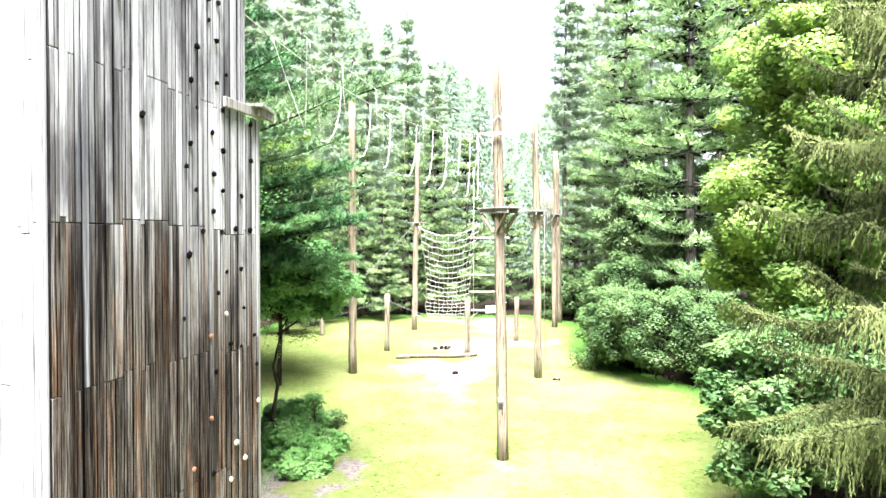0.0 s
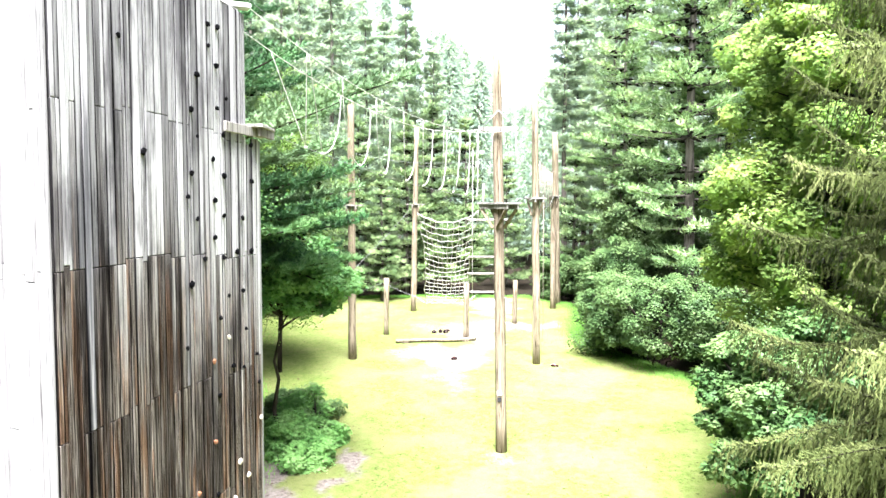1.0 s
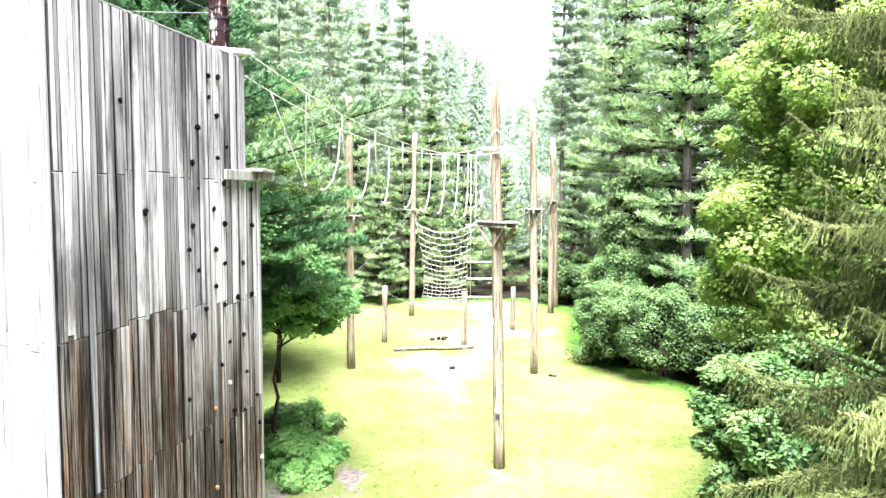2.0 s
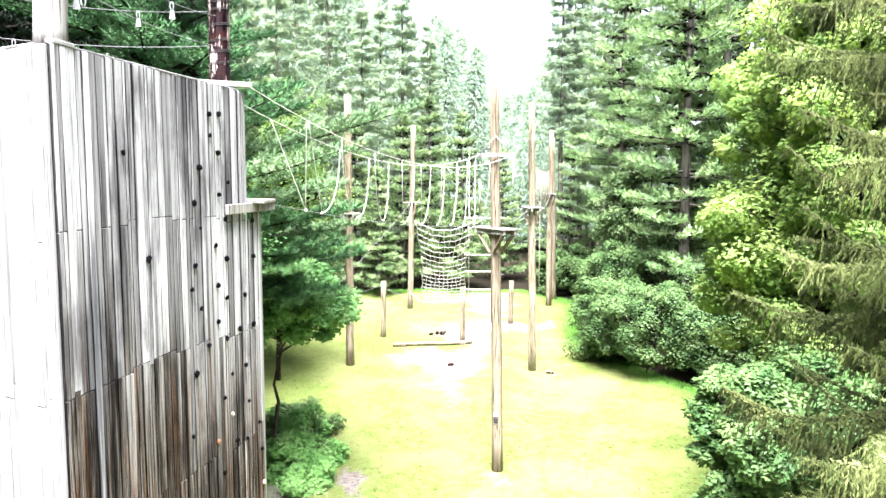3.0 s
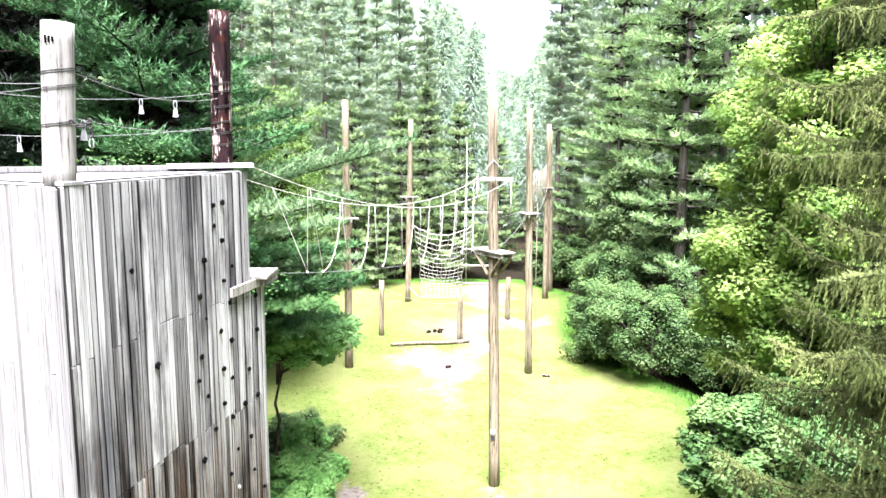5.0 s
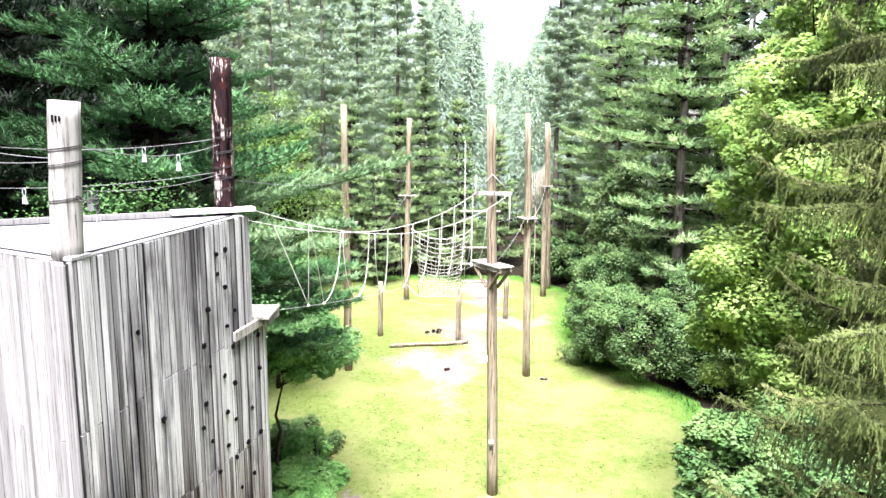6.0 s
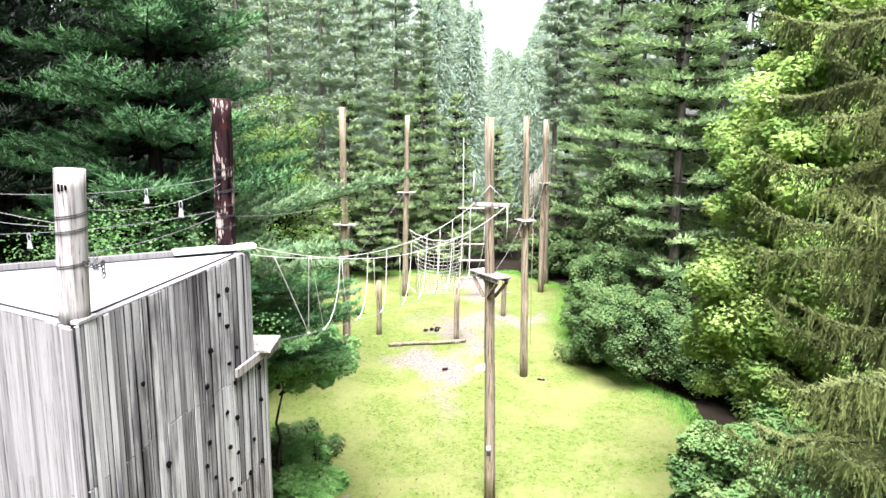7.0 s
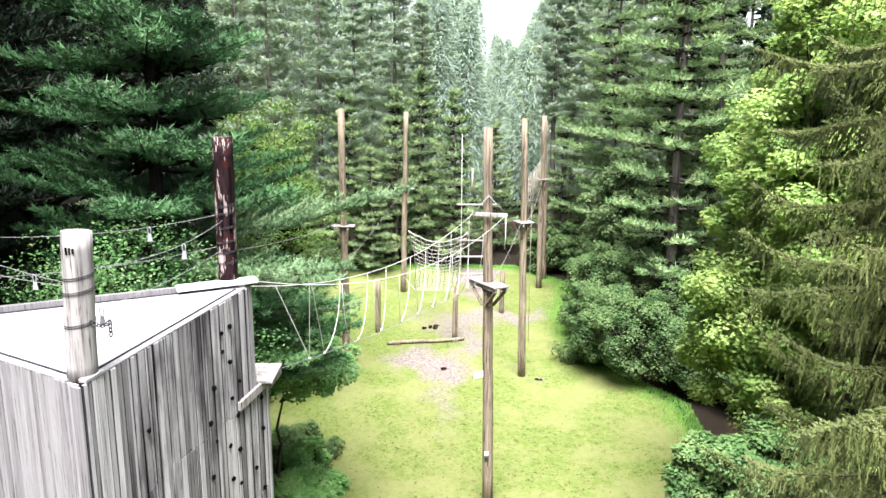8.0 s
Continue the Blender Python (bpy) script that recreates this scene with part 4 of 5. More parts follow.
def conifer(H, z0, reach, rg, whorl=0.7, per=5, sub=0.34, tuft=0.15, spines=11, nl=0.14, nw=0.016, lift=0.22, droop=0.06, trunk_r=0.22, sub_share=0.42, limb_sides=4, lean=0.0, level=0.35, extra=(), hang=0.0):
    """A pine or spruce: whorls of limbs, flat sprays of twigs, a brush of needles at each step along a twig; hang: how far the twigs weep."""
    wood = Build()
    zs = np.linspace(0, H, 12)
    wood.tube(np.stack([lean * zs / H + 0.04 * np.sin(zs * 0.5), 0.04 * np.cos(zs * 0.4), zs], -1), trunk_r * (1 - zs / H) ** 0.8 + 0.02, 9)
    P, D, core = [], [], []

    def bough(zz, az, L, rise, share=sub_share):
        m = max(4, int(L / 0.35))
        s = np.linspace(0, 1, m + 1)
        out = np.array([np.cos(az), np.sin(az), 0.0])
        side = np.array([-np.sin(az), np.cos(az), 0.0])
        pts = np.array([lean * zz / H, 0, zz]) + out * (L * s)[:, None] + side * (0.12 * L * s ** 2 * rg.uniform(-1, 1))[:, None]
        pts[:, 2] += rise * s - droop * L * 2.4 * s * (1 - s) + droop * L * s ** 2
        wood.tube(pts, (0.012 + 0.012 * L) * (1 - s) + 0.006, limb_sides, False)
        for a in np.arange(0.06, 0.6, 0.07 if L > 1.5 else 0.25):
            core.append(np.array([lean * zz / H, 0, zz + rise * a - 0.08]) + out * (L * a) + side * rg.normal(0, 0.16 * L * a))
        count = max(3, int(L / sub))
        for q in range(count):
            u = min(0.12 + 0.88 * (q + rg.uniform(0, 0.8)) / count, 0.99)
            i = min(int(u * m), m - 1)
            base = pts[i] + (pts[i + 1] - pts[i]) * (u * m - i)
            fwd = unit((pts[i + 1] - pts[i])[None])[0]
            for sd in (-1, 1):
                sl = L * share * (1.05 - u) * rg.uniform(0.6, 1.2) + 0.2
                dr = unit((fwd * 0.8 + side * sd * rg.uniform(0.5, 1.0) + np.array([0, 0, rg.uniform(-0.15, 0.4)]))[None])[0]
                c = max(2, int(sl / tuft))
                w = (np.arange(c) + 0.6) / c * sl
                P.append(base + dr * w[:, None] + np.array([0, 0, 1.0]) * (0.10 * w ** 2)[:, None])
                D.append(np.tile(dr, (c, 1)))
    z = z0
    while z < H - 0.3:
        f = (z - z0) / (H - z0)
        size = reach(f)
        for k in range(per):
            az = 2 * np.pi * (k + rg.uniform(-0.45, 0.45)) / per + z * 2.4
            L = size * rg.uniform(0.5, 1.15)
            if L > 0.25:
                bough(z + rg.uniform(-level, level) * whorl, az, L, lift * L * rg.uniform(0.2, 1.7) * (0.7 + 0.3 * f))
        z += whorl * rg.uniform(0.8, 1.2)
    for e in extra:
        bough(*e, share=0.3)
    c = 10
    P.append(np.stack([np.full(c, lean), np.zeros(c), np.linspace(H - 1.0, H, c)], -1))
    D.append(np.tile([0, 0, 1.0], (c, 1)))
    P, D = np.vstack(P), np.vstack(D)
    P = np.repeat(P, spines, 0) + rg.normal(0, tuft * 0.22, (len(P) * spines, 3))
    axis = np.repeat(D, spines, 0)
    D = unit(axis * 0.7 + rg.normal(0, 0.5, (len(P), 3)) + np.array([0, 0, 0.3 - 1.4 * hang]))
    V, F = needles(P, D, nl * rg.uniform(0.7, 1.25, len(P)), nw, rg)
    # near-black blades added along the inner limbs to darken the crown's gaps
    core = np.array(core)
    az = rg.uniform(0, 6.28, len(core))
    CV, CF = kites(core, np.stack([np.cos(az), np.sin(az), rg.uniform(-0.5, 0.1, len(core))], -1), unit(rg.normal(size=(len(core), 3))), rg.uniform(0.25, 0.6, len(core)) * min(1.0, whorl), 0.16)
    radial = P * np.array([1, 1, 0])
    spray = (D - 0.5 * axis) * np.array([0.5, 0.5, 1.1]) + axis * 0.3 + unit(radial) * 0.35 + np.array([0, 0, 0.25])
    return wood, leafy("crown", V, F, spray, 3), mesh_of("dead_wood", CV, [CF])


def tree_thing(name, label, category, group, wood, crown, bark, leaf, at, inner=None):
    ob = thing(name, label, category, group, at=at)
    part("trunk", wood, bark, ob)
    crown.materials.append(leaf)
    part("crown", crown, leaf, ob)
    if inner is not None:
        part("dead_wood", inner, CROWN_SHADE, ob)["kind"] = "stuff"
    return ob


def copies(ob, spots):
    for x, y, turn, s in spots:
        copy_thing(ob, pose(x, y, gz(x, y) - 0.1, 0, 0, turn) @ Matrix.Diagonal((s, s, s, 1)))


def broadleaf(rg, clumps, leaves, size, stems, spread=0.36, flat=0.5):
    """Stems that reach every clump of leaves; clumps is an array of centres."""
    wood = Build()
    clumps = np.asarray(clumps, float)
    for root, top, r in stems:
        s = np.linspace(0, 1, 9)[:, None]
        p = np.array(root, float) * (1 - s) + np.array(top, float) * s
        p[1:-1] += rg.normal(0, 0.07, (7, 3))
        wood.tube(p, r * (1 - 0.85 * s[:, 0]), 7)
    axis = np.vstack([np.linspace(np.array(a, float) * 0.6 + np.array(b, float) * 0.4, b, 8) for a, b, _ in stems])
    for c in clumps[:: max(1, len(clumps) // 160)]:
        base = axis[np.argmin(np.linalg.norm((axis - c) * np.array([1, 1, 1.4]) + np.array([0, 0, 0.8]), axis=1))]
        mid = (base + c) / 2 + np.array([0, 0, 0.15])
        wood.tube([base, mid, c], [0.02, 0.012, 0.004], 3, False)
    n = len(clumps) * leaves
    off = np.clip(rg.normal(0, 1, (n, 3)), -1.6, 1.6) * np.array([spread, spread, spread * flat])
    P = np.repeat(clumps, leaves, 0) + off
    az = rg.uniform(0, 2 * np.pi, n)
    D = unit(np.stack([np.cos(az), np.sin(az), rg.uniform(-0.75, 0.15, n)], -1) + unit(off) * 0.35)
    U = unit(np.array([0, 0, 1.0]) + rg.normal(0, 0.45, (n, 3)))
    V, F = kites(P, D, U, size * rg.uniform(0.7, 1.25, n), size * 0.72)
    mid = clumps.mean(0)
    # blades that stand in for the shade within the crown
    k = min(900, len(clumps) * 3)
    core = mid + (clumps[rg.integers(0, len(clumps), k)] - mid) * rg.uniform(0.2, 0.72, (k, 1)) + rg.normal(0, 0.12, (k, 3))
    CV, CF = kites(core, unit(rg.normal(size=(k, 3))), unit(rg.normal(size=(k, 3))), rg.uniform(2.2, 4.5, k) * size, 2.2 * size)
    spray = off / np.array([spread, spread, spread * flat]) * 0.75 + unit(P - mid) * 0.55 + np.array([0, 0, 0.4])
    return wood, leafy("crown", V, F, spray, 4), mesh_of("dead_wood", CV, [CF])


def shell(rg, n, centre, radii, low=-0.6, inner=0.55, lobes=5.0):
    """Clump centres near the skin of a lumpy crown."""
    v = unit(rg.normal(size=(n * 3, 3)))
    v = v[v[:, 2] > low][:n]
    r = rg.uniform(inner, 1.0, len(v)) ** 0.6
    lump = 1 + 0.16 * np.sin(lobes * np.arctan2(v[:, 1], v[:, 0]) + 3 * v[:, 2]) + 0.1 * np.sin(7 * v[:, 2] + 2 * v[:, 0])
    return np.array(centre) + v * (r * lump)[:, None] * np.array(radii)


rg = np.random.default_rng(5)

# the big white pine behind the tower and its neighbours
wood, crown, inner = conifer(23, 5.4, lambda f: float(np.interp(f, (0, 0.1, 0.27, 0.6, 1), (4.2, 4.4, 3.6, 2.8, 0.4))), rg, 1.05, 8, 0.17, 0.115, 10, 0.16, 0.03, 0.13, 0.05, 0.22, level=0.2,
                      extra=((7.2, -0.4, 5.2, 0.3), (6.2, 0.0, 4.8, 0.2)))
big_pine = tree_thing("white_pine", "large white pine with layered soft green boughs", "pine tree", "pines", wood, crown, BARK, PINE, (-6.6, 17.6, gz(-6.6, 17.6) - 0.1), inner)
# long low boughs over the lawn's edge, sunlight painted into their paler needles
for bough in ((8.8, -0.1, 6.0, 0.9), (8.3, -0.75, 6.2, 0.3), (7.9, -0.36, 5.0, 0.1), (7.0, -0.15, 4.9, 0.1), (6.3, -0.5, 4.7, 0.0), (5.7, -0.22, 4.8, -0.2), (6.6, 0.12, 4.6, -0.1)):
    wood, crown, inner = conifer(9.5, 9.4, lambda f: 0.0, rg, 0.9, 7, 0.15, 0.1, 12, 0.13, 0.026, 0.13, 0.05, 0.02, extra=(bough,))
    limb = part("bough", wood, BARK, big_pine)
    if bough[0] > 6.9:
        part("fresh_needles", crown, BOUGH_LIT, limb, "pale needles with sunlight painted in")
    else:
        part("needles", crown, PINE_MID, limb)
wood, crown, inner = conifer(24, 3.0, lambda f: 4.8 * (1 - f) ** 0.6, rg, 1.05, 6, 0.28, 0.2, 5, 0.23, 0.058, 0.14, 0.05, 0.26)
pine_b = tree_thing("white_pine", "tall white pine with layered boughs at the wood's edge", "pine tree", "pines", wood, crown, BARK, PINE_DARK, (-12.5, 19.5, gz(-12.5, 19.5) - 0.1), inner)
copies(pine_b, ((-10.5, 25.5, 70, 1.0), (-16.5, 27, 140, 1.1), (-13.6, 23.5, 200, 1.0), (-15.8, 25.0, 310, 1.1), (-11.5, 33, 30, 0.95), (-17, 21, 44, 1.25)))
# unseen pines, added to keep light off the wood by the tower
wood, crown, inner = conifer(30, 10.5, lambda f: 3.9 * (1 - f) ** 0.5, rg, 1.0, 6, 0.5, 0.4, 3, 0.5, 0.2, 0.14, 0.05, 0.3)
unseen_pine = tree_thing("white_pine", "tall dense white pine out of view, added to shade the wood", "pine tree", "pines", wood, crown, BARK, PINE_DARK, (-12.9, 4.6, gz(-12.9, 4.6) - 0.1), inner)
copies(unseen_pine, ((-14.5, 7.5, 130, 1.1), (-9.6, 7.0, 75, 1.0), (-10.4, 1.5, 33, 1.0), (-11.6, 10.3, 210, 1.0), (-14.5, 13.8, 95, 1.0), (-18, 17.5, 260, 1.05), (-16, -3, 12, 1.1)))
# the pine on the opposite side, beyond the shrubs
wood, crown, inner = conifer(24, 3.2, lambda f: 4.3 * (1 - f) ** 0.5 * min(1.0, 0.6 + 2 * f), rg, 1.05, 6, 0.27, 0.2, 7, 0.22, 0.052, 0.10, 0.06, 0.24)
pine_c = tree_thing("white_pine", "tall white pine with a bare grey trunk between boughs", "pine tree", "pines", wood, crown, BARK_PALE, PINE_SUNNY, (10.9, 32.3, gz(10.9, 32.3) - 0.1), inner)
copies(pine_c, ((13.6, 35.0, 100, 1.05), (12.6, 38.4, 220, 0.95), (15.5, 29.5, 30, 1.0), (9.6, 38.5, 160, 0.8)))

# far wood: tall spruces and pines in several shapes
far = []
for k, (H, z0, R, lift) in enumerate(((25, 3.0, 3.3, -0.12), (22, 6.0, 3.0, -0.05), (26, 5.0, 3.6, 0.05))):
    wood, crown, inner = conifer(H, z0, (lambda f, R=R: R * (1 - f) ** 0.75 * min(1.0, 0.7 + 2 * f)), rg, 0.95, 6, 0.4, 0.32, 8, 0.42, 0.062, lift, 0.1, 0.22, 0.36, 3, hang=0.55)
    x, y = ((-7.5, 51.0), (-2.6, 55.0), (11.6, 52.0))[k]
    far.append(tree_thing("spruce_tree" if k < 2 else "pine_tree", "tall far conifer with drooping boughs, haze painted into their grey-green", "conifer", "far conifers", wood, crown, BARK_PALE, PINE_FAR, (x, y, gz(x, y) - 0.1)))
spots = (
    ((-12, 47, 20, 1.0), (-17, 42, 80, 1.05), (-4.6, 60, 200, 0.85), (-11, 58, 300, 1.1), (12.5, 49, 75, 0.95), (16.5, 44, 33, 1.0), (-15, 36.5, 222, 0.95), (-0.9, 66, 90, 0.85)),
    ((-5.0, 49.5, 40, 0.86), (-9.5, 44.5, 150, 0.9), (-0.6, 58.5, 260, 0.84), (11.0, 57, 20, 1.0), (15, 53, 200, 1.1), (-8, 67, 30, 1.2)),
    ((-14, 53, 130, 1.0), (12.5, 61, 220, 0.95), (18, 60, 300, 1.0), (-2.2, 63, 45, 0.8), (10.5, 44.8, 190, 0.86)))
for ob, where in zip(far, spots):
    copies(ob, where)


# two bare-stemmed spruces beyond the far poles
wood, crown, inner = conifer(23, 9.8, lambda f: 1.9 * (1 - f) ** 0.6, rg, 0.8, 6, 0.36, 0.3, 8, 0.38, 0.06, -0.1, 0.08, 0.21, 0.36, 3, hang=0.5)
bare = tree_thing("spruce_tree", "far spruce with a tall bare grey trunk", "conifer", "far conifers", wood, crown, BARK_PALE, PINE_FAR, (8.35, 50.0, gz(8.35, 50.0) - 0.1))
copies(bare, ((9.3, 50.8, 140, 0.97),))


def deep_woods(rg):
    """The wood going on behind and to the sides: coarse conifers in one mesh."""
    front, around = ([], [], []), ([], [], [])
    wood = Build()
    # the last spots stand unseen behind the camera, added to cut front light
    spots = [(rg.uniform(-48, 48), rg.uniform(62, 100)) for _ in range(95)] + [(rg.uniform(3, 14), rg.uniform(74, 100)) for _ in range(14)] + [(k * y, y) for k, y in zip(rg.uniform(-0.34, 0.03, 30), rg.uniform(62, 92, 30))] + [(sd * rg.uniform(21, 46), rg.uniform(2, 62)) for sd in (-1, 1) for _ in range(48)] + [(rg.uniform(-46, 46), rg.uniform(-46, -16)) for _ in range(60)]
    for x, y in spots:
        H, R, g = rg.uniform(20, 30) * (1.0 if y < 75 else 1.12), rg.uniform(2.6, 3.8), gz(x, y)
        if y > 55:
            # the tops are cut by bearing so that the skyline gap fits the camera's view
            H = min(H, float(np.interp(x / y, (-0.2, -0.03, 0.06, 0.088, 0.125, 0.15, 0.23, 0.3), (30, 6.5 + 0.24 * y, 7 + 0.17 * y, 8 + 0.1 * y, 8 + 0.1 * y, 7 + 0.17 * y, 7 + 0.19 * y, 30))))
        wood.tube([(x, y, g), (x, y, g + H)], [0.25, 0.03], 5)
        near = abs(x / y) < 0.3 and 55 < y < 80
        m = 6500 if near else 3000 if abs(x / y) < 0.3 and y > 55 else 420
        f = rg.uniform(0.06, 1, m) ** 0.9
        az = rg.uniform(0, 2 * np.pi, m)
        r = R * (1 - f) ** 0.75 * rg.uniform(0.15, 1, m) ** 0.6
        Pn = np.stack([x + r * np.cos(az), y + r * np.sin(az), g + H * f + rg.uniform(-0.2, 0.2, m)], -1)
        Dn = unit(np.stack([np.cos(az), np.sin(az), rg.uniform(-0.9, 0.0, m)], -1) + rg.normal(0, 0.55, (m, 3)))
        coarse = y < 55 or abs(x / y) >= 0.3
        v, q = needles(Pn, Dn, rg.uniform(0.6, 1.3, m) * (1.6 if coarse else 0.55), 0.9 if coarse else 0.1, rg)
        V, S, F = around if coarse else front
        n = sum(len(part_v) for part_v in V)
        V.append(v)
        S.append(Dn * np.array([1, 1, 0]) * 0.8 + np.array([0, 0, 0.5]))
        F.append(q + n)
    for (V, S, F), name, leaf, label in ((front, "deep_woods", PINE_FAR, "dense conifer wood closing the view beyond the clearing"), (around, "side_woods", PINE_DARK, "conifer wood round the clearing, partly unseen, shade painted into its needles")):
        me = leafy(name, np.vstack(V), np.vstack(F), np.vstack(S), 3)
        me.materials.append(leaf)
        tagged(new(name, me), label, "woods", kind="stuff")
    tagged(part("deep_woods_trunks", wood, BARK_PALE), "grey conifer trunks deep in the wood", "trunks", kind="stuff")


deep_woods(rg)

# young pines along the far edge of the lawn
wood, crown, inner = conifer(11.6, 1.2, lambda f: 2.9 * (1 - f) ** 0.8, rg, 0.72, 6, 0.28, 0.24, 9, 0.26, 0.055, 0.16, 0.04, 0.13, 0.4, 3)
young = tree_thing("young_pine", "young pine with bright layered boughs at the lawn's far edge", "pine tree", "young pines", wood, crown, BARK_PALE, PINE_LIGHT, (1.6, 47.0, gz(1.6, 47) - 0.1), inner)
copies(young, ((-2.2, 47.8, 60, 1.0), (-5.2, 46.2, 130, 0.98), (-0.6, 50.5, 200, 1.1), (-7.6, 43.0, 20, 0.85), (4.6, 51.5, 250, 0.8), (-8.2, 38.8, 300, 0.8), (-3.6, 44.9, 15, 0.7), (8.6, 47.5, 75, 0.85)))


# drooping spruce close on the open side of the tower
def drooping_spruce(rg):
    """Long sagging boughs with upturned ends, each hung with curtains of branchlets."""
    wood = Build()
    H = 19.0
    zs = np.linspace(0, H, 12)
    wood.tube(np.stack([0 * zs, 0 * zs, zs], -1), 0.26 * (1 - zs / H) ** 0.8 + 0.02, 10)
    P, D, N, core = [], [], [], []
    up = np.array([0, 0, 1.0])

    def sprig(points, direction, facing):
        P.append(points)
        D.append(np.broadcast_to(direction, points.shape))
        N.append(np.broadcast_to(facing, points.shape))

    z = 4.2
    while z < 13.8:
        size = 3.0 * (1 - z / H) ** 0.16
        for k in range(6):
            az = math.radians(112 + 31 * (k + rg.uniform(-0.5, 0.5)))
            Lb = size * rg.uniform(0.4, 1.15)
            m = 14
            s = np.linspace(0, 1, m + 1)
            out, side = np.array([np.cos(az), np.sin(az), 0]), np.array([-np.sin(az), np.cos(az), 0])
            pts = np.array([0, 0, z + rg.uniform(-0.6, 0.6)]) + out * (Lb * s)[:, None] + side * (0.1 * Lb * np.sin(3 * s) * rg.uniform(-1, 1))[:, None]
            pts[:, 2] += Lb * (-rg.uniform(0.15, 0.6) * s + rg.uniform(0.15, 0.5) * s ** 2.4) + 0.05 * np.sin(9 * s + rg.uniform(0, 6))
            wood.tube(pts, 0.022 * (1 - s) + 0.004, 4, False)
            for a in np.arange(0.06, 0.62, 0.06):
                core.append(pts[int(a * m)] + rg.normal(0, 0.14, 3) - np.array([0, 0, 0.25]))

            def at(u):
                i = min(int(u * m), m - 1)
                return pts[i] + (pts[i + 1] - pts[i]) * (u * m - i), unit((pts[i + 1] - pts[i])[None])[0]
            # needles along the bough itself, pale at the top
            for u in np.linspace(0.15, 1, int(Lb / 0.01)):
                p, fwd = at(u)
                q = p + rg.normal(0, 0.012, (3, 3))
                sprig(q, unit(fwd * 0.7 + rg.normal(0, 0.4, (3, 3)) + up * 0.5), up + out * 0.4)
            for q in range(int(Lb / 0.13)):
                u = min(0.14 + 0.86 * (q + rg.uniform(0, 0.9)) / int(Lb / 0.13), 0.995)
                base, fwd = at(u)
                for sd in (-1, 1):
                    arm = (0.26 * Lb * (1.04 - u) + 0.1) * rg.uniform(0.5, 1.2)
                    dr = fwd * rg.uniform(0.5, 0.9) + side * sd * rg.uniform(0.4, 0.9)
                    dr = dr / np.linalg.norm(dr)
                    clump = rg.uniform(0.3, 1.55)
                    for a in np.arange(0.03, arm, 0.05):
                        root = base + dr * a + up * (0.06 * a - 0.3 * a * a)
                        sprig(root + rg.normal(0, 0.012, (3, 3)), unit(dr * 0.8 + rg.normal(0, 0.4, (3, 3)) + up * 0.3), up + out * 0.4)
                        tl = 0.05 + 0.62 * clump * rg.uniform(0, 1) ** 1.6 * (1.15 - 0.6 * u)
                        c = max(2, int(tl / 0.015))
                        w = np.linspace(0, 1, c)[:, None]
                        hang = root + (dr * 0.14 + rg.normal(0, 0.055, 3)) * w - up * tl * w
                        sprig(hang, unit(-up + dr * 0.25 + rg.normal(0, 0.28, (c, 3))), out * 0.8 + up * 0.25 + side * rg.uniform(-0.5, 0.5))
        z += 0.56 * rg.uniform(0.8, 1.2)
    P, D, N = np.vstack(P), np.vstack(D), np.vstack(N)
    n = len(P)
    V, F = needles(P, D, rg.uniform(0.035, 0.07, n), 0.015, rg)
    # dark blades under the boughs, painted shade for the hollows
    core = np.array(core)
    CV, CF = kites(core, unit(rg.normal(size=core.shape)), unit(rg.normal(size=core.shape)), rg.uniform(0.12, 0.3, len(core)), 0.12)
    return wood, leafy("crown", V, F, N, 3), mesh_of("dead_wood", CV, [CF])


wood, crown, inner = drooping_spruce(rg)
tree_thing("norway_spruce", "old spruce with hanging olive-green branchlets", "spruce tree", "", wood, crown, BARK, SPRUCE, (6.8, 8.6, gz(6.8, 8.6) - 0.1), inner)


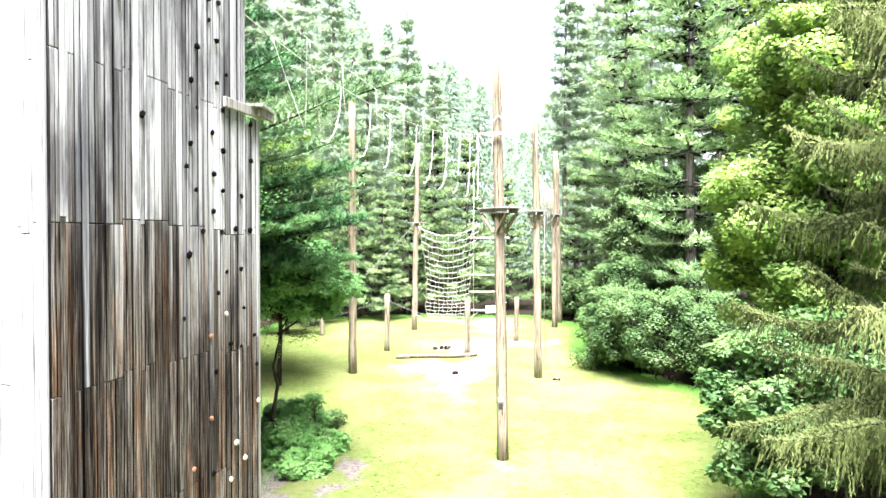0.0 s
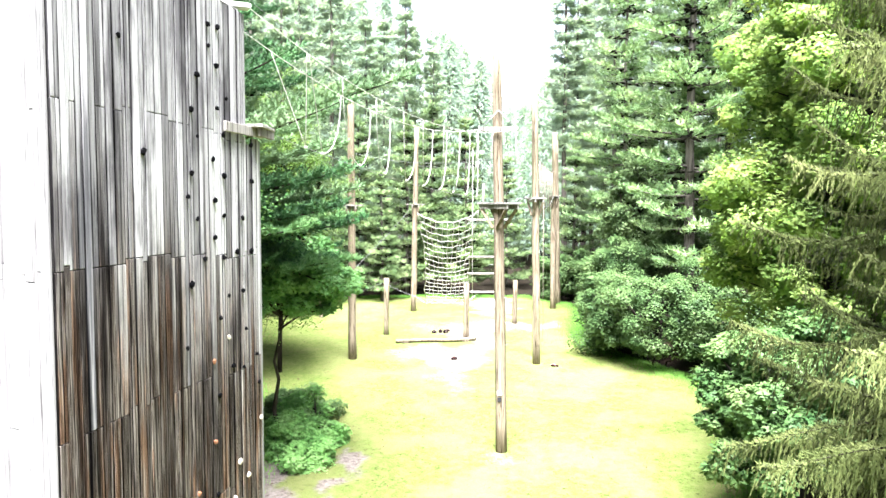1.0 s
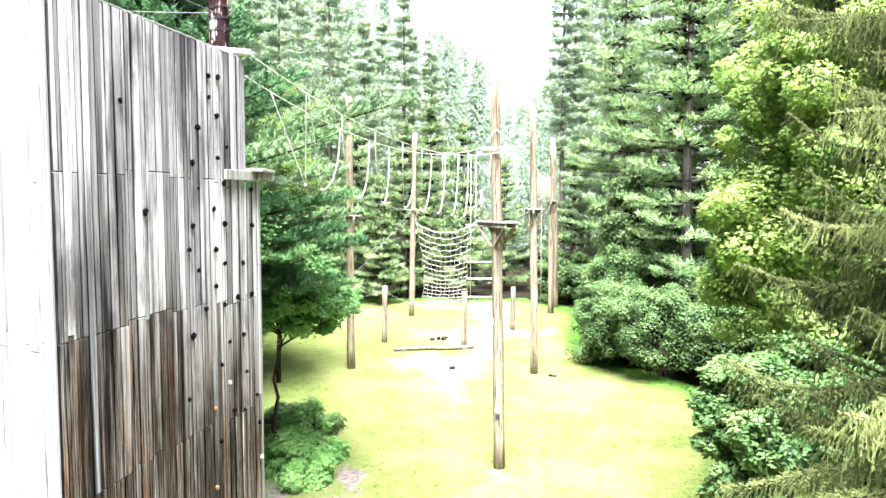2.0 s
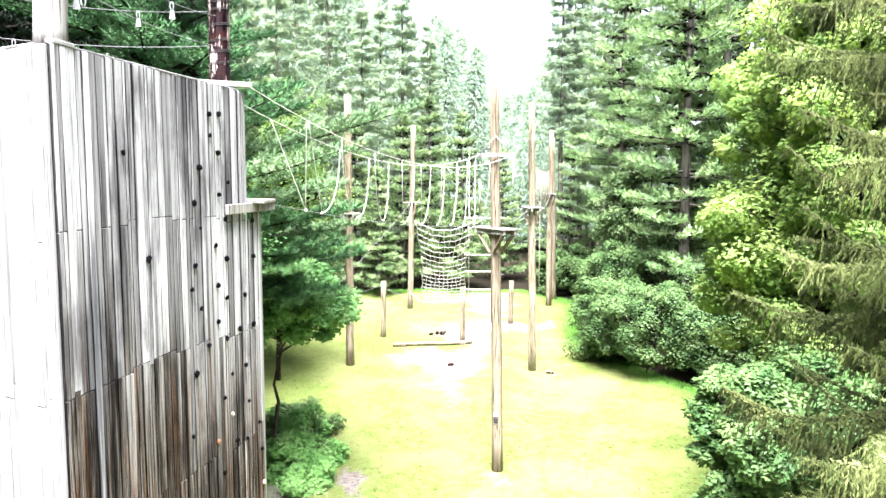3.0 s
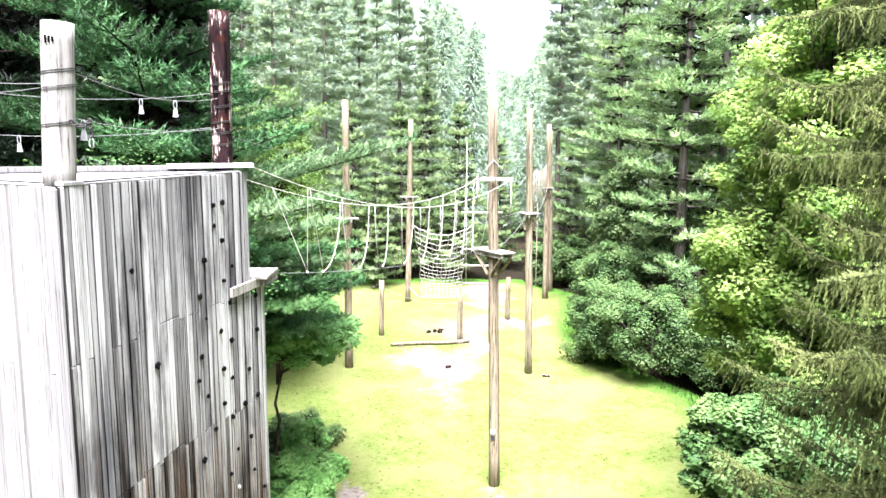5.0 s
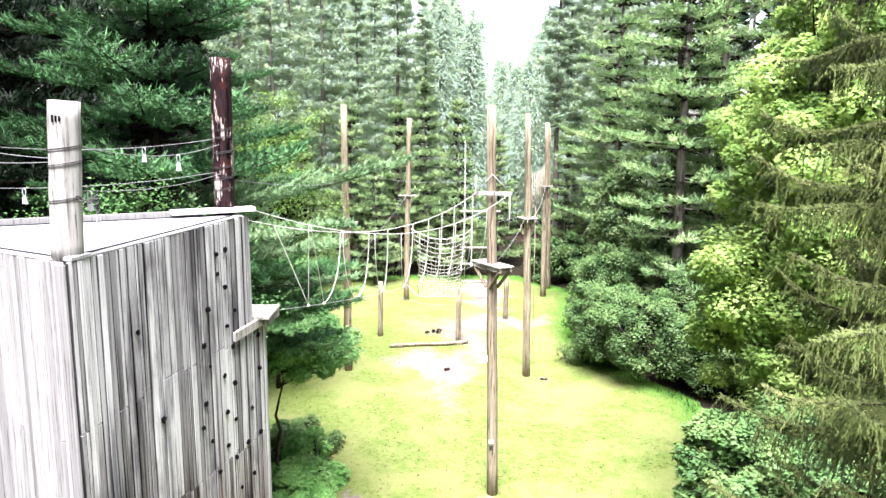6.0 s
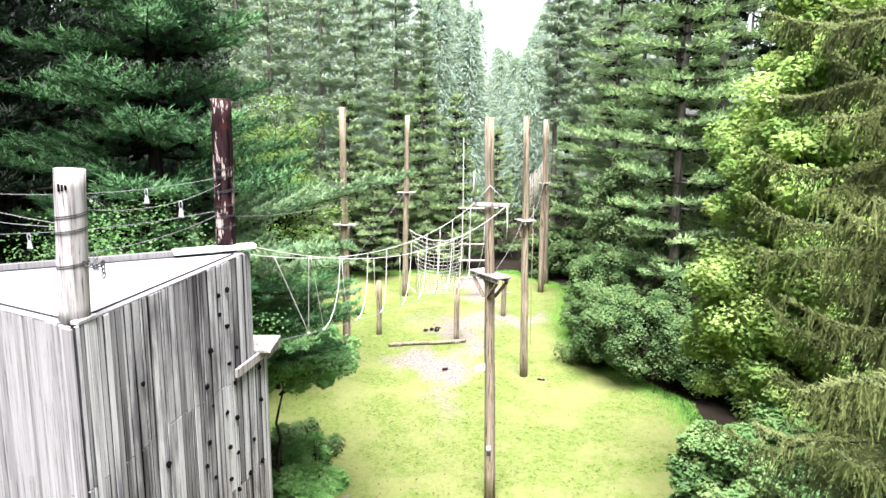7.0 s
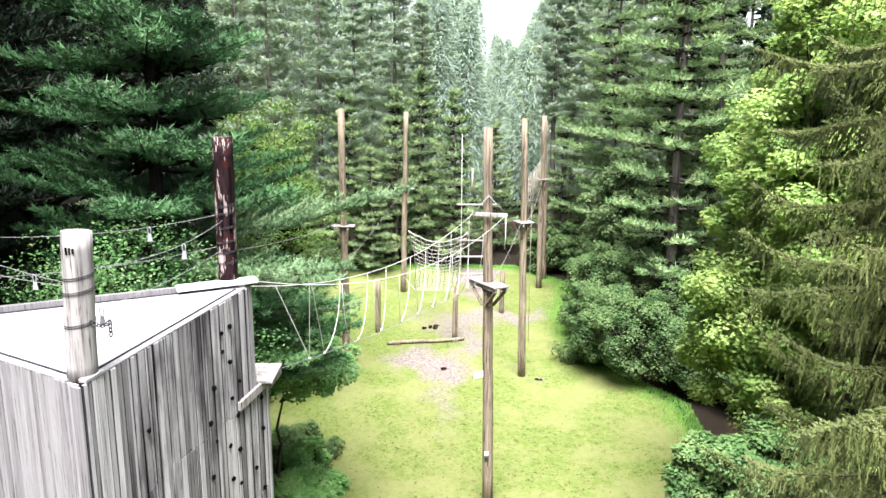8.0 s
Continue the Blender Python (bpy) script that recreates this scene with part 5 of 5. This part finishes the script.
def lobed(rg, lobes, leaves, size, stems, radius=0.72):
    """A broadleaf crown of rounded lobes, leaves thick on the upper skin of each, dark hollows between them."""
    wood = Build()
    lobes = np.asarray(lobes, float)
    for root, top, r in stems:
        s = np.linspace(0, 1, 9)[:, None]
        p = np.array(root, float) * (1 - s) + np.array(top, float) * s
        p[1:-1] += rg.normal(0, 0.07, (7, 3))
        wood.tube(p, r * (1 - 0.85 * s[:, 0]), 7)
    axis = np.vstack([np.linspace(np.array(a, float) * 0.6 + np.array(b, float) * 0.4, b, 8) for a, b, _ in stems])
    for c in lobes:
        base = axis[np.argmin(np.linalg.norm((axis - c) * np.array([1, 1, 1.4]) + np.array([0, 0, 0.8]), axis=1))]
        wood.tube([base, (base + c) / 2 + np.array([0, 0, 0.15]), c], [0.035, 0.022, 0.008], 4, False)
    mid = lobes.mean(0)
    n = len(lobes) * leaves
    v = unit(rg.normal(size=(n, 3)) + np.array([0, 0, 0.3]) + np.repeat(unit(lobes - mid), leaves, 0) * 0.35)
    size_of = np.repeat(radius * rg.uniform(0.55, 1.25, len(lobes)), leaves)[:, None]
    ripple = 1 + 0.18 * np.sin(5 * np.arctan2(v[:, 1], v[:, 0]) + np.repeat(rg.uniform(0, 6, len(lobes)), leaves)) * np.sin(4 * v[:, 2])
    P = np.repeat(lobes, leaves, 0) + v * size_of * np.array([1, 1, 0.72]) * (ripple * (1.15 - 0.75 * rg.uniform(0, 1, n) ** 2.2))[:, None]
    az = rg.uniform(0, 2 * np.pi, n)
    D = unit(np.stack([np.cos(az), np.sin(az), rg.uniform(-0.8, 0.1, n)], -1) + v * 0.5)
    U = unit(v * 0.7 + np.array([0, 0, 0.6]) + rg.normal(0, 0.5, (n, 3)))
    V, F = blades(P, D, U, size * rg.uniform(0.65, 1.3, n), size * 0.95)
    # painted shade: dark blades inside the lobes deepen the hollows
    k = len(lobes) * 2
    core = np.repeat(lobes, 2, 0) * 0.7 + mid * 0.3 + rg.normal(0, 0.4 * radius, (k, 3))
    CV, CF = kites(core, unit(rg.normal(size=(k, 3))), unit(rg.normal(size=(k, 3))), rg.uniform(0.35, 0.7, k) * radius, 0.35 * radius)
    return wood, leafy("crown", V, F, v * np.array([1, 1, 1.2]) + unit(P - mid) * 0.3 + np.array([0, 0, 0.25]), 3), mesh_of("dead_wood", CV, [CF])


# maple on the same side
cl = np.vstack([shell(rg, 330, (0, 0, 8.4), (2.9, 3.0, 4.4)), shell(rg, 120, (0.2, -0.8, 12.8), (2.5, 2.5, 3.3)), shell(rg, 80, (0.2, -0.6, 10.8), (2.3, 2.3, 1.9)), shell(rg, 70, (-0.5, 0.6, 5.6), (2.4, 2.3, 2.4)), shell(rg, 70, (0.4, -0.5, 3.3), (2.5, 2.2, 2.5))])
wood, crown, inner = lobed(rg, cl, 560, 0.1, (((-1.0, 1.0, -0.4), (-0.3, -0.3, 9), 0.24), ((-0.6, 0.5, 3), (-1.5, -1.2, 10), 0.1), ((0, 0, 2), (1.2, 0.6, 9), 0.1)), 0.55)
tree_thing("maple_tree", "broad maple with fresh light green leaves", "maple tree", "", wood, crown, BARK, MAPLE, (10.1, 17.4, gz(10.1, 17.4) - 0.1))

# saplings and understorey on the tower side
cl = np.vstack([shell(rg, 140, (0.7, -0.8, 5.0), (1.8, 1.5, 0.95), -1, 0.15), shell(rg, 40, (0.2, 0.2, 6.3), (1.2, 1.2, 0.8))])
wood, crown, inner = lobed(rg, cl, 170, 0.1, (((0, 0, -0.2), (0.38, -0.2, 4.3), 0.085), ((0.37, -0.2, 4.1), (0.6, -0.6, 6.3), 0.05)), 0.3)
tree_thing("leaning_sapling", "slim dark-stemmed sapling leaning at the lawn's edge", "sapling", "saplings", wood, crown, BARK, SAPLING_DEEP, (-4.62, 19.6, gz(-4.62, 19.6) - 0.1), inner)
cl = np.vstack([shell(rg, 150, (0, 0, 7.4), (2.4, 1.6, 2.4), -0.8, 0.3)])
wood, crown, inner = broadleaf(rg, cl, 110, 0.075, (((0, 0, -0.2), (0.2, 0, 6.5), 0.09),))
tree_thing("understorey_maple", "slender maple in shade behind the tower", "maple tree", "saplings", wood, crown, BARK, SAPLING_DEEP, (-6.4, 14.6, gz(-6.4, 14.6) - 0.1), inner)
cl = np.vstack([shell(rg, 260, (0, 0, 6.6), (2.3, 2.3, 5.0), -0.9, 0.3)])
wood, crown, inner = broadleaf(rg, cl, 110, 0.085, (((0, 0, -0.2), (0.2, 0, 9.5), 0.1), ((0, 0, 3), (1.0, 0.5, 8), 0.06)))
sap = tree_thing("birch_sapling", "yellow-green young broadleaf tree at the wood's edge", "broadleaf tree", "saplings", wood, crown, BARK, SAPLING, (-6.1, 27.6, gz(-6.1, 27.6) - 0.1), inner)
copies(sap, ((-7.6, 29.5, 80, 0.95), (-12.6, 15.4, 170, 0.8)))


# shrubs along the open side
def shrub(name, label, at, centre_radii, leaf, n, leaves, size, seed, radius=0.5):
    rg2 = np.random.default_rng(seed)
    cl = np.vstack([shell(rg2, n, c, r, -0.75, 0.5) for c, r in centre_radii])
    stems = [((0.3 * math.cos(a), 0.3 * math.sin(a), -0.1), (centre_radii[0][1][0] * 0.6 * math.cos(a), centre_radii[0][1][1] * 0.6 * math.sin(a), centre_radii[0][0][2]), 0.035) for a in (0, 1.3, 2.6, 3.9, 5.2)]
    wood, crown, inner = lobed(rg2, cl, leaves, size, stems, radius)
    return tree_thing(name, label, "shrub", "shrubs", wood, crown, BARK, leaf, (at[0], at[1], gz(*at) - 0.05), inner)


shrub("large_shrub", "dense rounded green shrub at the lawn's edge", (8.6, 28.6), (((0, 0, 1.9), (2.3, 1.7, 1.75)), ((-1.2, 1.5, 1.6), (1.5, 1.4, 1.5)), ((1.8, -1.4, 1.7), (1.6, 1.2, 1.4)), ((3.2, -2.6, 1.6), (1.5, 1.3, 1.5))), SHRUB, 120, 270, 0.088, 31, 0.46)
shrub("large_shrub", "dense green shrub with pale leaf tips", (7.9, 33.0), (((0, 0, 2.2), (1.4, 1.6, 2.2)),), SHRUB, 120, 270, 0.09, 32, 0.45)
shrub("far_shrub", "low dark green shrub at the far edge of the lawn", (7.8, 45.8), (((0, 0, 1.3), (2.2, 1.4, 1.5)), ((2.0, -0.6, 1.2), (1.6, 1.2, 1.3))), SHRUB, 50, 240, 0.15, 33, 0.5)
shrub("vine_mass", "grey-green vines climbing over dead stems", (9.3, 35.5), (((0, 0, 4.2), (1.5, 1.4, 4.4)), ((1.3, -0.8, 3.0), (1.2, 1.2, 3.2))), VINE, 80, 330, 0.125, 34, 0.55)
shrub("side_shrub", "large-leaved blue-green shrub at the lawn's edge", (7.7, 15.5), (((-0.1, 0.1, 2.5), (1.6, 1.4, 1.9)), ((0.9, -0.7, 3.0), (1.2, 1.0, 1.0))), BROAD, 130, 380, 0.115, 35, 0.36)
shrub("bank_shrub", "bright green ground-hugging shrub on the bank", (-3.65, 20.2), (((0, 0, 0.3), (0.6, 0.9, 0.6)), ((-0.35, 1.1, 0.45), (0.6, 0.7, 0.75)), ((0.2, -1.1, 0.15), (0.5, 0.8, 0.45)), ((-0.5, -0.5, 0.5), (0.5, 0.6, 0.6)), ((0.45, 0.5, 0.1), (0.4, 0.5, 0.35))), COVER, 34, 340, 0.075, 36, 0.26)
shrub("bank_shrub", "low green shrub on the bank under the sapling", (-4.4, 22.5), (((0, 0, 0.3), (1.0, 1.2, 0.6)),), SHRUB, 50, 260, 0.085, 37, 0.3)


# grass: blades over the near lawn, longer along its edges
def grass(name, label, n, xr, yr, keep, length, mat, seed):
    rg2 = np.random.default_rng(seed)
    x, y = rg2.uniform(*xr, n), rg2.uniform(*yr, n)
    ok = keep(x, y, rg2.uniform(0, 1, n))
    x, y = x[ok], y[ok]
    P = np.stack([x, y, ground_z(x, y) - 0.01], -1)
    D = unit(np.stack([rg2.normal(0, 0.4, len(x)), rg2.normal(0, 0.4, len(x)), np.ones(len(x))], -1))
    V, F = needles(P, D, length * rg2.uniform(0.5, 1.3, len(x)), length * 0.14, rg2)
    me = leafy(name, V, F, D * 0.3 + np.array([0, 0, 1.0]), 3)
    me.materials.append(mat)
    tagged(new(name, me), label, "grass", kind="stuff")


grass("lawn_grass", "short yellow-green grass of the mown clearing", 110000, (-10, 10), (13, 46), lambda x, y, r: (lawn_mask(x, y) > 0.6) & (r > worn_mask(x, y) * 1.3), 0.055, BLADES, 41)
def rim(x, y):
    """Metres inside the lawn's edge."""
    return np.minimum(np.minimum(x - np.interp(y, *LEFT_EDGE), np.interp(y, *RIGHT_EDGE) - x), 46.5 - y)


grass("edge_grass", "longer bright green grass along the lawn's edge", 520000, (-11, 11), (14, 48), lambda x, y, r: (rim(x, y) > -0.6) & (rim(x, y) < 0.1 + 0.9 * r ** 2), 0.15, RANK, 42)


def fallen_leaves(rg):
    """Brown leaves and twigs scattered thinly over the trodden ground."""
    n = 1500
    x = np.concatenate([rg.normal(0.6, 1.3, 200), rg.uniform(-6, 8, n - 200)])
    y = np.concatenate([rg.uniform(19, 36, 200), rg.uniform(15, 42, n - 200)])
    ok = lawn_mask(x, y) > 0.7
    x, y = x[ok], y[ok]
    P = np.stack([x, y, ground_z(x, y) + 0.03], -1)
    az = rg.uniform(0, 6.28, len(x))
    V, F = kites(P, np.stack([np.cos(az), np.sin(az), rg.uniform(0, 0.5, len(x))], -1), np.tile([0, 0, 1.0], (len(x), 1)), rg.uniform(0.04, 0.12, len(x)), 0.045)
    me = mesh_of("fallen_leaves", V, [F])
    me.materials.append(plain("dead_leaf", (0.09, 0.06, 0.035), 0.8, 0, 0.5, 8))
    tagged(new("fallen_leaves", me), "brown fallen leaves and twigs on the lawn", "leaf litter", kind="stuff")


fallen_leaves(rg)
